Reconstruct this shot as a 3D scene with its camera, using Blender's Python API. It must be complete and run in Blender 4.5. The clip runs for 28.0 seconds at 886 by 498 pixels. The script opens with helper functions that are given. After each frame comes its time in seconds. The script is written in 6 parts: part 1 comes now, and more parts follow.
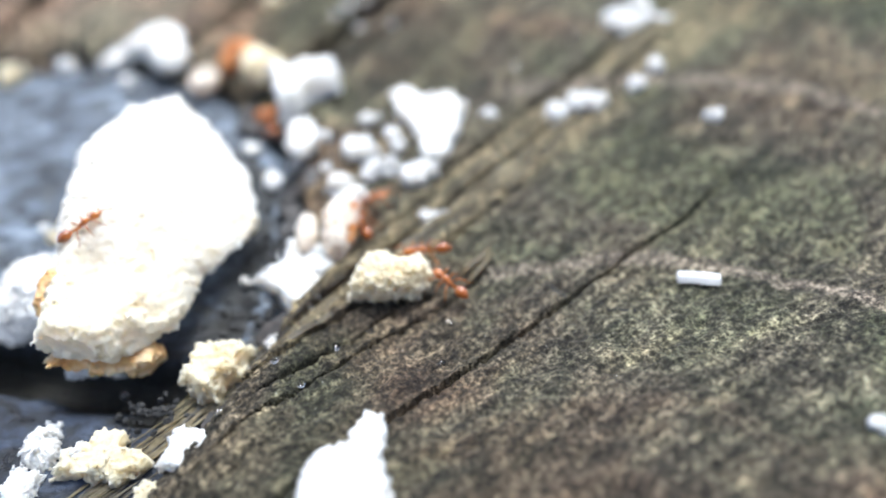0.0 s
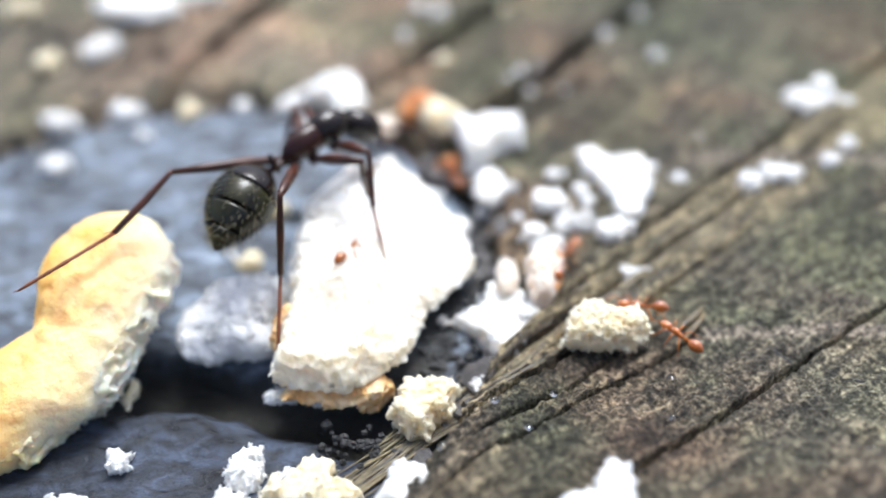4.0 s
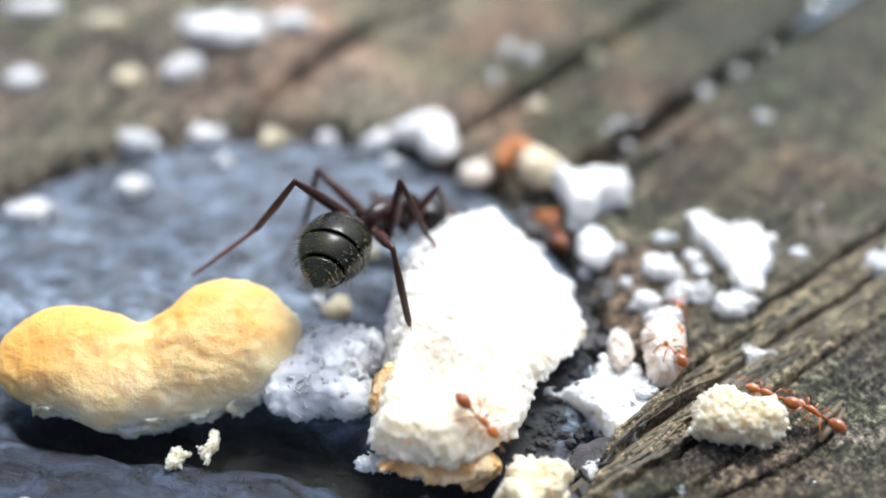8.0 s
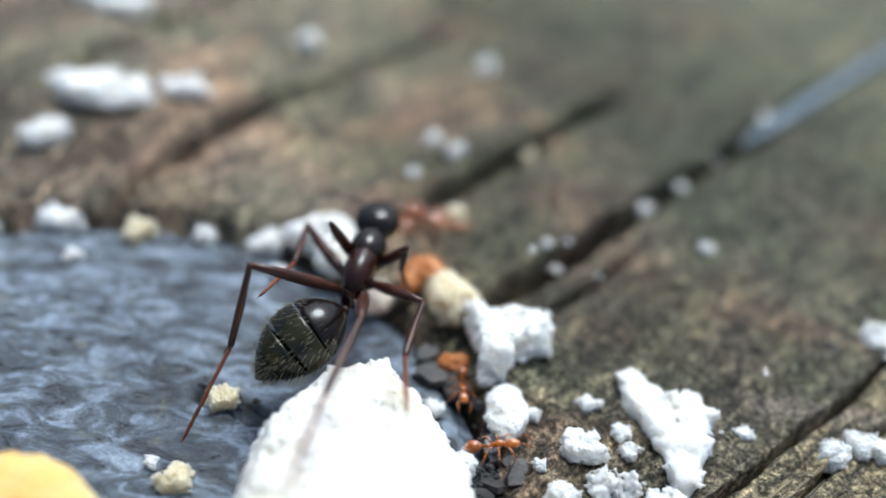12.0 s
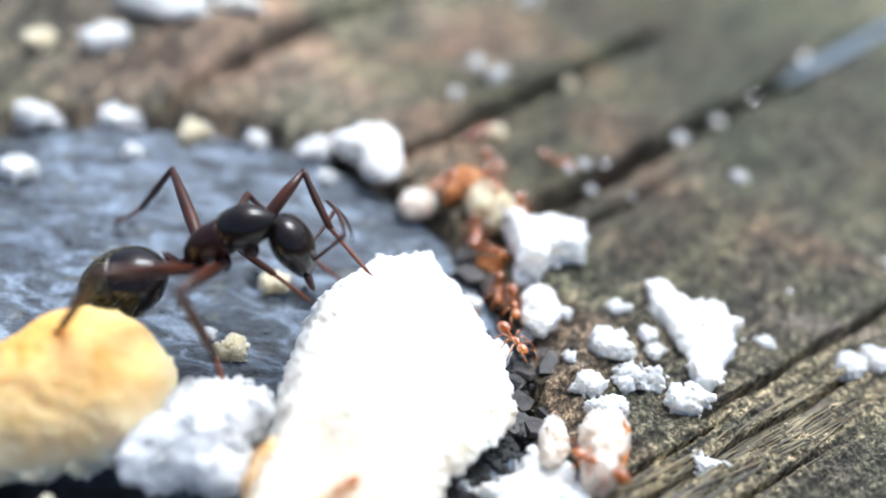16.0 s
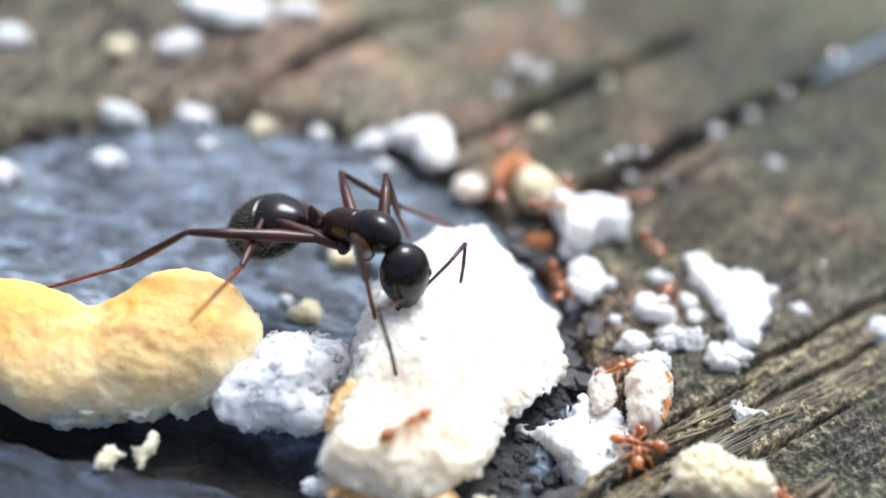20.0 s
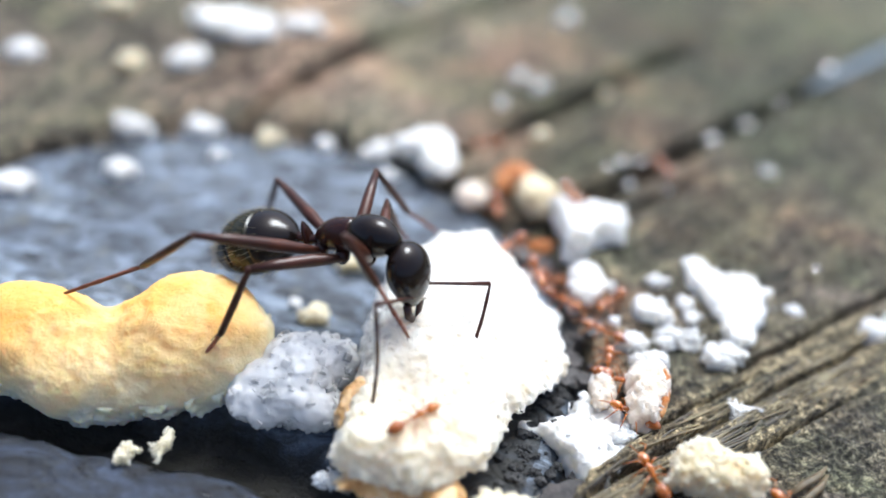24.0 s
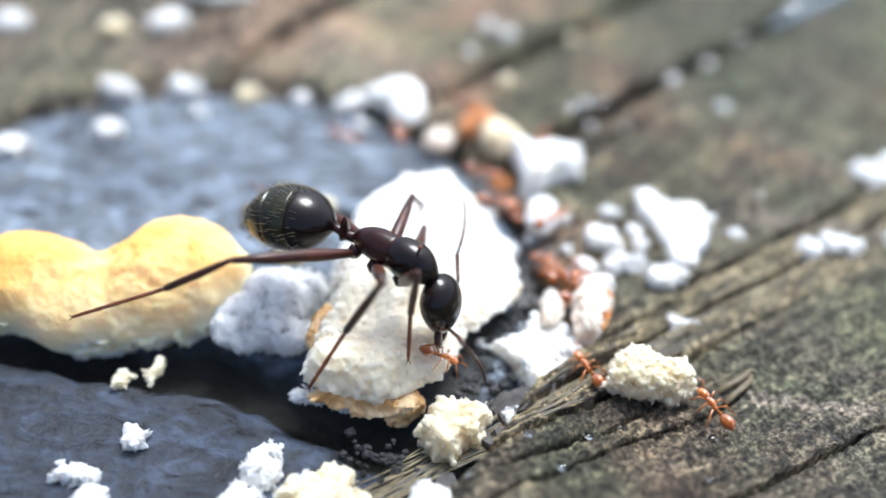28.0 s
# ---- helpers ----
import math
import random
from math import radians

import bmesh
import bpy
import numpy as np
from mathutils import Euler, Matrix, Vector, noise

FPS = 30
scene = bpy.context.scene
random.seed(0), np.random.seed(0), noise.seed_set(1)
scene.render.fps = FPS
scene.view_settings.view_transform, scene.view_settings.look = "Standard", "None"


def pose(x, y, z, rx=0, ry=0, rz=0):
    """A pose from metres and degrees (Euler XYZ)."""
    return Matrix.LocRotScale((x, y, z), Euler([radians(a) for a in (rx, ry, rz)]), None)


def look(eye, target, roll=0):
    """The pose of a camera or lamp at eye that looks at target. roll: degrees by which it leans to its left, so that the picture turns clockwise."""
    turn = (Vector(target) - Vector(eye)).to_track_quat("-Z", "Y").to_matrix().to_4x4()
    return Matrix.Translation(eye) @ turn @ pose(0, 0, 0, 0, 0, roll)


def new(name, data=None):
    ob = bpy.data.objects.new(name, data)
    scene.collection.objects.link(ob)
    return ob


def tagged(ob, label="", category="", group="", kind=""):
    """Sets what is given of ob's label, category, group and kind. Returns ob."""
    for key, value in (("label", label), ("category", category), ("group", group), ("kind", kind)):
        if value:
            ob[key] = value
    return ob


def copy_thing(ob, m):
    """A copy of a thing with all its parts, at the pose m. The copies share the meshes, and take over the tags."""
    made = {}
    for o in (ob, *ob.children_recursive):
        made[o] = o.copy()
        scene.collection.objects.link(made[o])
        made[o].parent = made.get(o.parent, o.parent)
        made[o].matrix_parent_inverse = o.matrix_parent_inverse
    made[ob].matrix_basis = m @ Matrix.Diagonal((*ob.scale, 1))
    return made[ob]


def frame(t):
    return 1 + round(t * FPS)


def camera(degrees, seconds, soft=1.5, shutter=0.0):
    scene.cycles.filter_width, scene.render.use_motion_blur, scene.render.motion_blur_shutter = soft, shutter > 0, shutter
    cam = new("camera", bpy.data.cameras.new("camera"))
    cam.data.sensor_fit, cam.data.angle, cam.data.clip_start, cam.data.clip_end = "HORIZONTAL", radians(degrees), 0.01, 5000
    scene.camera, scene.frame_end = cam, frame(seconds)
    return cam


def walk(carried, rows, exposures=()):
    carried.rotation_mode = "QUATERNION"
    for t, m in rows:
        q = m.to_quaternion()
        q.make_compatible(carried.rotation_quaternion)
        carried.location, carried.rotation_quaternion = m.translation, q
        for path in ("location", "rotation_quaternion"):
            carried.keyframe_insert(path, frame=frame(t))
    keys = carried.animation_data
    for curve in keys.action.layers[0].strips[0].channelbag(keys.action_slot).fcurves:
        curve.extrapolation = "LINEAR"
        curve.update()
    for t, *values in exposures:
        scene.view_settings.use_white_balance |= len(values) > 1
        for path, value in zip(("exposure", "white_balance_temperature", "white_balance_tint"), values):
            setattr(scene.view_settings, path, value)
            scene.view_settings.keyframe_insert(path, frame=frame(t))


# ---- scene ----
MM = 0.001  # every length below is written in millimetres
EXPOSURES = [(0.0, 1.08, 5770, 5), (3.0, 1.05, 5740, 5), (4.0, 1.15, 5850, 7), (8.0, 0.96, 5770, 6), (9.0, 0.96, 5750, 5), (11.0, 0.70, 5690, 3), (12.5, 0.60, 5640, 1), (15.0, 0.92, 5690, 4), (16.0, 1.04, 5650, 5), (17.0, 0.95, 5710, 6), (18.0, 1.04, 5740, 6), (19.0, 1.06, 5740, 6), (21.0, 0.89, 5710, 5), (24.0, 1.04, 5730, 6), (25.0, 1.05, 5720, 6), (26.0, 0.98, 5750, 5), (28.0, 1.25, 5680, 5)]
cam = camera(60.0, 28.0, 1.8, 0.1)
cam.data.dof.use_dof, cam.data.dof.focus_distance, cam.data.dof.aperture_fstop = True, 26.0 * MM, 18.5
PATH = [
    (0, (2.92, 1.26, 22.97), (1.49, 21.11, 0.52), -8.1),
    (0.5, (3.01, 1.37, 22.99), (1.42, 21.13, 0.47), -8.5),
    (1, (2.97, 1.19, 23.05), (1.39, 20.99, 0.57), -8.6),
    (1.5, (2.82, 1.19, 22.86), (1.22, 20.99, 0.38), -8.4),
    (2, (2.92, 1.17, 23.14), (1.29, 20.99, 0.68), -8.6),
    (2.5, (2.84, 1.12, 23.05), (1.27, 20.98, 0.62), -8.3),
    (3, (1.72, 0.98, 23.16), (0.39, 21.27, 1.10), -6.8),
    (3.5, (-0.50, 0.35, 22.78), (-2.11, 21.51, 1.58), -6.1),
    (4, (-3.96, 0.37, 21.85), (-6.55, 22.72, 2.01), -5.0),
    (4.5, (-6.88, 0.59, 22.28), (-9.72, 23.76, 3.43), -1.8),
    (6.5, (-7.34, 1.36, 21.46), (-10.54, 24.48, 2.60), -2.0),
    (7, (-7.16, 1.49, 21.49), (-10.59, 24.38, 2.40), -2.6),
    (7.5, (-7.34, 1.94, 21.35), (-10.44, 25.16, 2.61), -1.5),
    (8, (-7.68, 2.36, 21.25), (-11.01, 25.49, 2.44), -1.5),
    (8.5, (-7.91, 3.69, 21.05), (-10.65, 27.31, 2.76), -0.4),
    (9, (-7.01, 4.94, 21.06), (-8.76, 28.51, 2.58), 0.8),
    (9.5, (-6.85, 5.05, 21.29), (-8.45, 28.74, 2.94), 1.0),
    (10, (-5.72, 6.06, 22.44), (-6.88, 30.39, 4.92), 1.9),
    (10.5, (-5.52, 6.39, 21.77), (-6.68, 30.69, 4.22), 3.1),
    (11, (-5.82, 5.06, 22.17), (-7.61, 29.43, 4.77), 2.6),
    (11.5, (-5.95, 8.96, 22.08), (-7.01, 33.01, 4.19), 4.5),
    (12, (-7.01, 9.72, 20.72), (-7.94, 34.13, 3.30), 6.4),
    (12.5, (-6.74, 11.29, 20.49), (-8.43, 35.38, 2.69), 5.0),
    (14.5, (-5.76, 11.64, 18.33), (-5.98, 35.94, 0.74), 9.0),
    (15, (-5.15, 11.56, 19.93), (-5.46, 34.98, 1.19), 7.7),
    (15.5, (-6.95, 8.61, 20.57), (-8.30, 31.99, 1.82), 7.6),
    (16, (-7.39, 7.21, 19.89), (-8.91, 30.50, 1.04), 8.2),
    (16.5, (-8.15, 6.75, 19.62), (-10.45, 29.76, 0.51), 7.2),
    (17, (-8.29, 6.75, 19.59), (-10.69, 29.69, 0.40), 7.0),
    (17.5, (-8.29, 5.50, 20.04), (-11.13, 28.88, 1.45), 6.3),
    (18, (-8.15, 3.82, 20.14), (-11.22, 27.47, 1.94), 6.0),
    (18.5, (-8.06, 3.43, 20.39), (-10.99, 27.22, 2.35), 6.1),
    (19, (-7.90, 3.11, 20.60), (-10.89, 26.96, 2.65), 5.8),
    (19.5, (-8.01, 3.87, 19.95), (-10.83, 27.31, 1.43), 6.0),
    (20, (-7.64, 3.96, 20.05), (-10.65, 27.48, 1.67), 5.5),
    (20.5, (-7.51, 4.52, 19.89), (-10.29, 27.70, 1.05), 5.7),
    (21, (-7.67, 4.89, 19.88), (-10.23, 27.97, 0.88), 6.0),
    (21.5, (-7.78, 5.00, 19.98), (-10.17, 28.26, 1.19), 6.5),
    (23.5, (-7.44, 3.96, 20.30), (-10.32, 27.53, 1.97), 5.4),
    (24, (-7.66, 2.90, 20.27), (-10.75, 26.77, 2.37), 5.3),
    (24.5, (-7.75, 2.59, 20.32), (-11.20, 26.27, 2.23), 5.0),
    (25, (-7.60, 2.69, 20.36), (-11.16, 26.29, 2.19), 4.6),
    (25.5, (-7.03, 1.90, 20.35), (-10.59, 25.36, 2.00), 4.1),
    (26, (-6.40, 3.21, 19.90), (-9.23, 25.69, 0.23), 4.3),
    (26.5, (-6.19, 3.77, 19.45), (-8.85, 25.88, -0.66), 4.3),
    (27, (-6.74, 1.62, 20.26), (-9.98, 24.42, 1.03), 3.9),
    (27.5, (-5.84, 0.89, 20.72), (-9.28, 23.95, 1.84), 3.0),
    (28, (-5.44, 0.70, 21.29), (-8.58, 23.52, 2.07), 2.7),
]
walk(cam, [(t, look(Vector(eye) * MM, Vector(target) * MM, roll)) for t, eye, target, roll in PATH], EXPOSURES)

# ---- world and light: open shade under a bright overcast sky ----
world = bpy.data.worlds.new("overcast_sky")
scene.world = world
world.use_nodes = True
wn = world.node_tree.nodes
sky = wn.new("ShaderNodeTexSky")
sky.sky_type, sky.sun_disc = "NISHITA", False
SUN_ELEVATION, SUN_TURN = 64.0, 20.0
sky.sun_elevation, sky.sun_rotation = radians(SUN_ELEVATION), radians(SUN_TURN)
sky.air_density, sky.dust_density, sky.ozone_density = 0.75, 6.0, 0.8
wn["Background"].inputs["Strength"].default_value = 0.105
world.node_tree.links.new(sky.outputs["Color"], wn["Background"].inputs["Color"])
sun = new("sun", bpy.data.lights.new("sun", "SUN"))
sun.data.energy, sun.data.angle, sun.data.color = 1.9, radians(25), (1.0, 0.985, 0.96)
sun_way = Vector((math.sin(radians(SUN_TURN)) * math.cos(radians(SUN_ELEVATION)), math.cos(radians(SUN_TURN)) * math.cos(radians(SUN_ELEVATION)), math.sin(radians(SUN_ELEVATION))))
sun.matrix_world = look(sun_way, (0, 0, 0))


# ---- noise on arrays, and mesh helpers ----
def hashed(i, j, k, seed):
    n = (i.astype(np.int64) * 374761393 + j.astype(np.int64) * 668265263 + k.astype(np.int64) * 2147483647 + seed * 144665) & 0xFFFFFFFF
    n = ((n ^ (n >> 13)) * 1274126177) & 0xFFFFFFFF
    n = ((n ^ (n >> 16)) * 2246822519) & 0xFFFFFFFF
    return ((n ^ (n >> 15)) & 0xFFFF) / 65535.0


def noise3(p, seed=0):
    """Smooth noise from 0 to 1 at rows of x, y, z."""
    f = np.floor(p)
    u = p - f
    u = u * u * (3 - 2 * u)
    i = f.astype(np.int64)
    out = 0
    for a in (0, 1):
        for b in (0, 1):
            for c in (0, 1):
                w = (u[:, 0] if a else 1 - u[:, 0]) * (u[:, 1] if b else 1 - u[:, 1]) * (u[:, 2] if c else 1 - u[:, 2])
                out = out + w * hashed(i[:, 0] + a, i[:, 1] + b, i[:, 2] + c, seed)
    return out


def fbm(p, octaves=4, seed=0, gain=0.5):
    out, amp, total = 0, 1.0, 0.0
    for o in range(octaves):
        out, total = out + amp * (noise3(p * 2.03**o + 17.3 * o, seed + o) - 0.5), total + amp
        amp *= gain
    return out / total


def step(a, b, x):
    u = np.clip((x - a) / (b - a), 0, 1)
    return u * u * (3 - 2 * u)


def mesh_of(name, verts, faces, mats, smooth=True):
    me = bpy.data.meshes.new(name)
    me.from_pydata((np.asarray(verts) * MM).tolist(), [], faces)
    for m in mats if isinstance(mats, (list, tuple)) else [mats]:
        me.materials.append(m)
    if smooth:
        me.polygons.foreach_set("use_smooth", [True] * len(me.polygons))
    me.update()
    return me


def piece(name, me, parent=None, m=None, label=""):
    """Links a mesh as one object, under its thing where one is given."""
    ob = new(name, me)
    ob.parent = parent
    if m is not None:
        ob.matrix_basis = m
    return tagged(ob, label)


def at(x, y, z, rx=0, ry=0, rz=0):
    return pose(x * MM, y * MM, z * MM, rx, ry, rz)


ICO = {}


def ico(level):
    if level not in ICO:
        bm = bmesh.new()
        bmesh.ops.create_icosphere(bm, subdivisions=level, radius=1)
        ICO[level] = (np.array([v.co[:] for v in bm.verts]), [[v.index for v in f.verts] for f in bm.faces])
        bm.free()
    return ICO[level]


def lobed(lobes, level=5, rough=0.1, grain=1.2, seed=0, floor=None, fine=0.0, ragged=0.0):
    """A lump round the origin: the outline of several ellipsoids (x, y, z, rx, ry, rz), each reaching the middle, melted together and broken up by noise."""
    d, faces = ico(level)
    far = np.zeros(len(d))
    for x, y, z, rx, ry, rz in lobes:
        r, c = np.array([rx, ry, rz]), np.array([x, y, z]) / [rx, ry, rz]
        e = d / r
        a, b, k = (e * e).sum(1), (e * c).sum(1), (c * c).sum() - 1
        root = b * b - a * k
        far += np.where(root > 0, np.maximum(b + np.sqrt(np.maximum(root, 0)), 0) / a, 0) ** 7
    p = d * (far ** (1 / 7))[:, None]
    size = np.linalg.norm(p, axis=1).max()
    q = p * grain / size * 3 + seed * 7.7
    big = fbm(q, 5, seed, 0.62)
    if ragged:
        chips = 0.45 - np.abs(fbm(q * 1.5 + 3.1, 4, seed + 70, 0.6)) * 2.6
        big = big + ragged * chips
    p = p + d * (rough * size * 2 * big)[:, None]
    if fine:
        holes = fbm(p * 2.6 + seed, 3, seed + 40, 0.7)
        p = p - d * (fine * step(0.02, 0.3, holes))[:, None] + d * (0.5 * fine * fbm(p * 6.5 + seed, 2, seed + 50))[:, None]
    if floor is not None:
        p[:, 2] = np.maximum(p[:, 2], floor + 0.05 * fbm(p * 3, 2, seed))
    return p, faces


def grown(field, low, high, cell):
    """The skin of a solid, where field(points) < 0, drawn on a grid; only its largest body is kept."""
    axes = [np.arange(a, b + cell, cell) for a, b in zip(low, high)]
    shape = tuple(len(a) for a in axes)
    grid = np.stack([g.ravel() for g in np.meshgrid(*axes, indexing="ij")], 1)
    d = field(grid).reshape(shape)
    d[0], d[-1], d[:, 0], d[:, -1], d[:, :, 0], d[:, :, -1] = 1, 1, 1, 1, 1, 1
    inside = d < 0
    total, hits = np.zeros((*[n - 1 for n in shape], 3)), np.zeros([n - 1 for n in shape])
    corners = [(a, b, c) for a in (0, 1) for b in (0, 1) for c in (0, 1)]

    def at_corner(k):
        return tuple(slice(o, n - 1 + o) for o, n in zip(k, shape))
    for k in corners:
        for axis in range(3):
            if k[axis] == 0:
                e = tuple(1 if i == axis else v for i, v in enumerate(k))
                a, b = d[at_corner(k)], d[at_corner(e)]
                cut = (a < 0) != (b < 0)
                u = np.where(cut, a / np.where(cut, a - b, 1), 0)
                for i in range(3):
                    total[..., i] += np.where(cut, k[i] + (u if i == axis else 0), 0)
                hits += cut
    on = hits > 0
    number = np.full(on.shape, -1)
    number[on] = np.arange(on.sum())
    cells = np.argwhere(on)
    verts = np.array(low) + (cells + total[on] / hits[on][:, None]) * cell
    faces = []
    for axis in range(3):
        b, c = (axis + 1) % 3, (axis + 2) % 3
        near = [slice(1, -1)] * 3
        near[axis] = slice(0, -1)
        far = [slice(1, -1)] * 3
        far[axis] = slice(1, None)
        a0, a1 = inside[tuple(near)], inside[tuple(far)]
        for out in (True, False):
            idx = np.argwhere((a0 & ~a1) if out else (~a0 & a1))
            for i in range(3):
                idx[:, i] += 0 if i == axis else 1
            quad = []
            for ob, oc in ((1, 1), (0, 1), (0, 0), (1, 0)):
                q = idx.copy()
                q[:, b] -= ob
                q[:, c] -= oc
                quad.append(number[q[:, 0], q[:, 1], q[:, 2]])
            quad = np.stack(quad if out else quad[::-1], 1)
            faces.append(quad)
    faces = np.concatenate(faces)
    mark = np.arange(len(verts))
    while True:
        least = mark[faces].min(1)
        new_mark = mark.copy()
        for i in range(4):
            np.minimum.at(new_mark, faces[:, i], least)
        new_mark = new_mark[new_mark]
        if (new_mark == mark).all():
            break
        mark = new_mark
    names, counts = np.unique(mark, return_counts=True)
    keep = mark == names[counts.argmax()]
    place = np.cumsum(keep) - 1
    faces = place[faces[keep[faces].all(1)]]
    return verts[keep], faces.tolist()


def torn(lobes, cell, seed, big=0.3, chip=0.25, fine=0.06, wave=1.0, floor=None, cuts=6, melt=0.35, edge=0.7):
    """A torn lump: ellipsoids (x, y, z, rx, ry, rz) melted together, broken off along planes and roughened, in millimetres."""
    arr = np.array(lobes, float)
    mid, rad = arr[:, :3], arr[:, 3:]
    pad = big * 0.7 + chip * 1.0 + 0.1
    low, high = (mid - rad).min(0) - pad, (mid + rad).max(0) + pad
    rnd = random.Random(seed)
    planes = []
    half = (high - low) / 2
    for _ in range(cuts):
        w = Vector((rnd.gauss(0, 1), rnd.gauss(0, 1), rnd.gauss(0, 0.6))).normalized()
        reach = math.sqrt(sum((w[i] * half[i]) ** 2 for i in range(3)))
        planes.append((np.array(w[:]), reach * rnd.uniform(0.62, 0.9)))

    def field(p):
        parts = []
        for c, r in zip(mid, rad):
            e = (p - c) / r
            n = np.sqrt((e * e).sum(1)) + 1e-9
            parts.append((n - 1) * n / (np.sqrt(((e / r) ** 2).sum(1)) + 1e-9))
        d = -melt * 0.3 * np.log(sum(np.exp(-np.clip(q, -6, 6) / (melt * 0.3)) for q in parts))
        for w, far in planes:
            d = np.maximum(d, (p - (low + high) / 2) @ w - far)
        band = np.abs(d) < pad
        q = p[band] / wave + seed * 3.7
        noise = big * 2 * fbm(q * 0.75, 3, seed, 0.5) + chip * (0.55 - np.abs(fbm(q * 1.6 + 5, 2, seed + 9, 0.6)) * 5.0) + edge * chip * (0.3 - np.abs(fbm(q * 3.6 + 1, 3, seed + 29, 0.7)) * 4.0) + fine * 2.4 * fbm(q * 8 + 2, 2, seed + 19, 0.7)
        d[band] -= noise
        if floor is not None:
            d = np.maximum(d, floor - p[:, 2])
        return d
    return grown(field, low, high, cell)


def outline_far(p, outline):
    """How far places in the plan lie outside an outline (inside: negative)."""
    best, inside = np.full(len(p), 1e9), np.zeros(len(p), bool)
    for (ax, ay), (bx, by) in zip(outline, [*outline[1:], outline[0]]):
        ex, ey, wx, wy = bx - ax, by - ay, p[:, 0] - ax, p[:, 1] - ay
        u = np.clip((wx * ex + wy * ey) / (ex * ex + ey * ey), 0, 1)
        best = np.minimum(best, (wx - u * ex) ** 2 + (wy - u * ey) ** 2)
        up = (ay <= p[:, 1]) != (by <= p[:, 1])
        inside ^= up & (ex * wy > ey * wx if by > ay else ex * wy < ey * wx) if abs(ey) > 1e-9 else up
    return np.sqrt(best) * np.where(inside, -1, 1)


def torn_flake(outline, height, cell, seed, rag=0.16, slope=0.2, under=0.25, top=None, wave=1.0):
    """A torn flat piece with ragged sides: an outline in the plan, leaning sides, and a broken top (height, or top(x, y))."""
    o = np.array(outline, float)
    high = height if top is None else height * 1.1
    low, far = np.array([*(o.min(0) - 2.5 * rag - 0.1), 0.0]), np.array([*(o.max(0) + 2.5 * rag + 0.1), high + 2.5 * rag + 0.1])

    def field(p):
        z = p[:, 2]
        lid = height if top is None else top(p[:, 0], p[:, 1])
        side = outline_far(p, outline) + slope * (z - 0.3 * height) + under * np.maximum(0.35 * height - z, 0)
        roof = z - lid
        k = 0.22 * height
        d = np.maximum(side, roof) + np.maximum(k - np.abs(side - roof), 0) ** 2 / (4 * k)
        q = p / wave + seed * 3.7
        band = np.abs(d) < 3 * rag + 0.05
        d[band] -= rag * (2.2 * fbm(q[band] * 0.9, 2, seed, 0.5) + 3.6 * fbm(q[band] * 2.3 + 4, 3, seed + 9, 0.7) + 3.0 * fbm(q[band] * 6.0 + 2, 2, seed + 19, 0.7) + 0.8 * (0.25 - np.abs(fbm(q[band] * 3.4 + 8, 2, seed + 29, 0.6)) * 3))
        return np.maximum(d, 0.04 - z)
    return grown(field, low, far, cell)


def ragged_ring(rnd, a, b, n=10):
    """A random uneven outline, about 2a by 2b."""
    turn = rnd.uniform(0, 6.283)
    return [(a * r * math.cos(w), b * r * math.sin(w)) for r, w in ((rnd.uniform(0.5, 1.15), turn + 6.283 * (k + rnd.uniform(-0.3, 0.3)) / n) for k in range(n))]


def rings(path, radii, sides=10, flat=1.0):
    """A closed tube along points, with a radius at each; flat: its height over its width."""
    path = [Vector(p) for p in path]
    verts, faces = [], []
    for i, p in enumerate(path):
        way = (path[min(i + 1, len(path) - 1)] - path[max(i - 1, 0)]).normalized()
        side = way.cross(Vector((0, 0, 1)))
        side = side.normalized() if side.length > 1e-4 else Vector((0, 1, 0))
        up = side.cross(way)
        for s in range(sides):
            a = 2 * math.pi * s / sides
            verts.append(p + float(radii[i]) * (math.cos(a) * side + flat * math.sin(a) * up))
    n = len(path)
    for i in range(n - 1):
        for s in range(sides):
            a, b = i * sides + s, i * sides + (s + 1) % sides
            faces.append([a, b, b + sides, a + sides])
    faces.append(list(range(sides))[::-1])
    faces.append(list(range((n - 1) * sides, n * sides)))
    return np.array([v[:] for v in verts]), faces


def joined(*shapes):
    verts, faces, n = [], [], 0
    for v, f in shapes:
        verts.append(np.asarray(v))
        faces += [[i + n for i in q] for q in f]
        n += len(v)
    return np.concatenate(verts), faces


# ---- materials ----
def material(name, rough=0.6, metal=0.0, spec=0.5):
    m = bpy.data.materials.new(name)
    m.use_nodes = True
    b = m.node_tree.nodes["Principled BSDF"]
    b.inputs["Roughness"].default_value, b.inputs["Metallic"].default_value = rough, metal
    b.inputs["Specular IOR Level"].default_value = spec
    return m, m.node_tree.nodes, m.node_tree.links, b


def coords(nodes, links, kind="Object", scale=(1000, 1000, 1000)):
    tc, mp = nodes.new("ShaderNodeTexCoord"), nodes.new("ShaderNodeMapping")
    mp.inputs["Scale"].default_value = scale
    links.new(tc.outputs[kind], mp.inputs["Vector"])
    return mp.outputs["Vector"]


def tex(nodes, links, vec, scale, detail=6, rough=0.6, twist=0.0):
    n = nodes.new("ShaderNodeTexNoise")
    n.inputs["Scale"].default_value, n.inputs["Detail"].default_value = scale, detail
    n.inputs["Roughness"].default_value, n.inputs["Distortion"].default_value = rough, twist
    links.new(vec, n.inputs["Vector"])
    return n.outputs["Fac"]


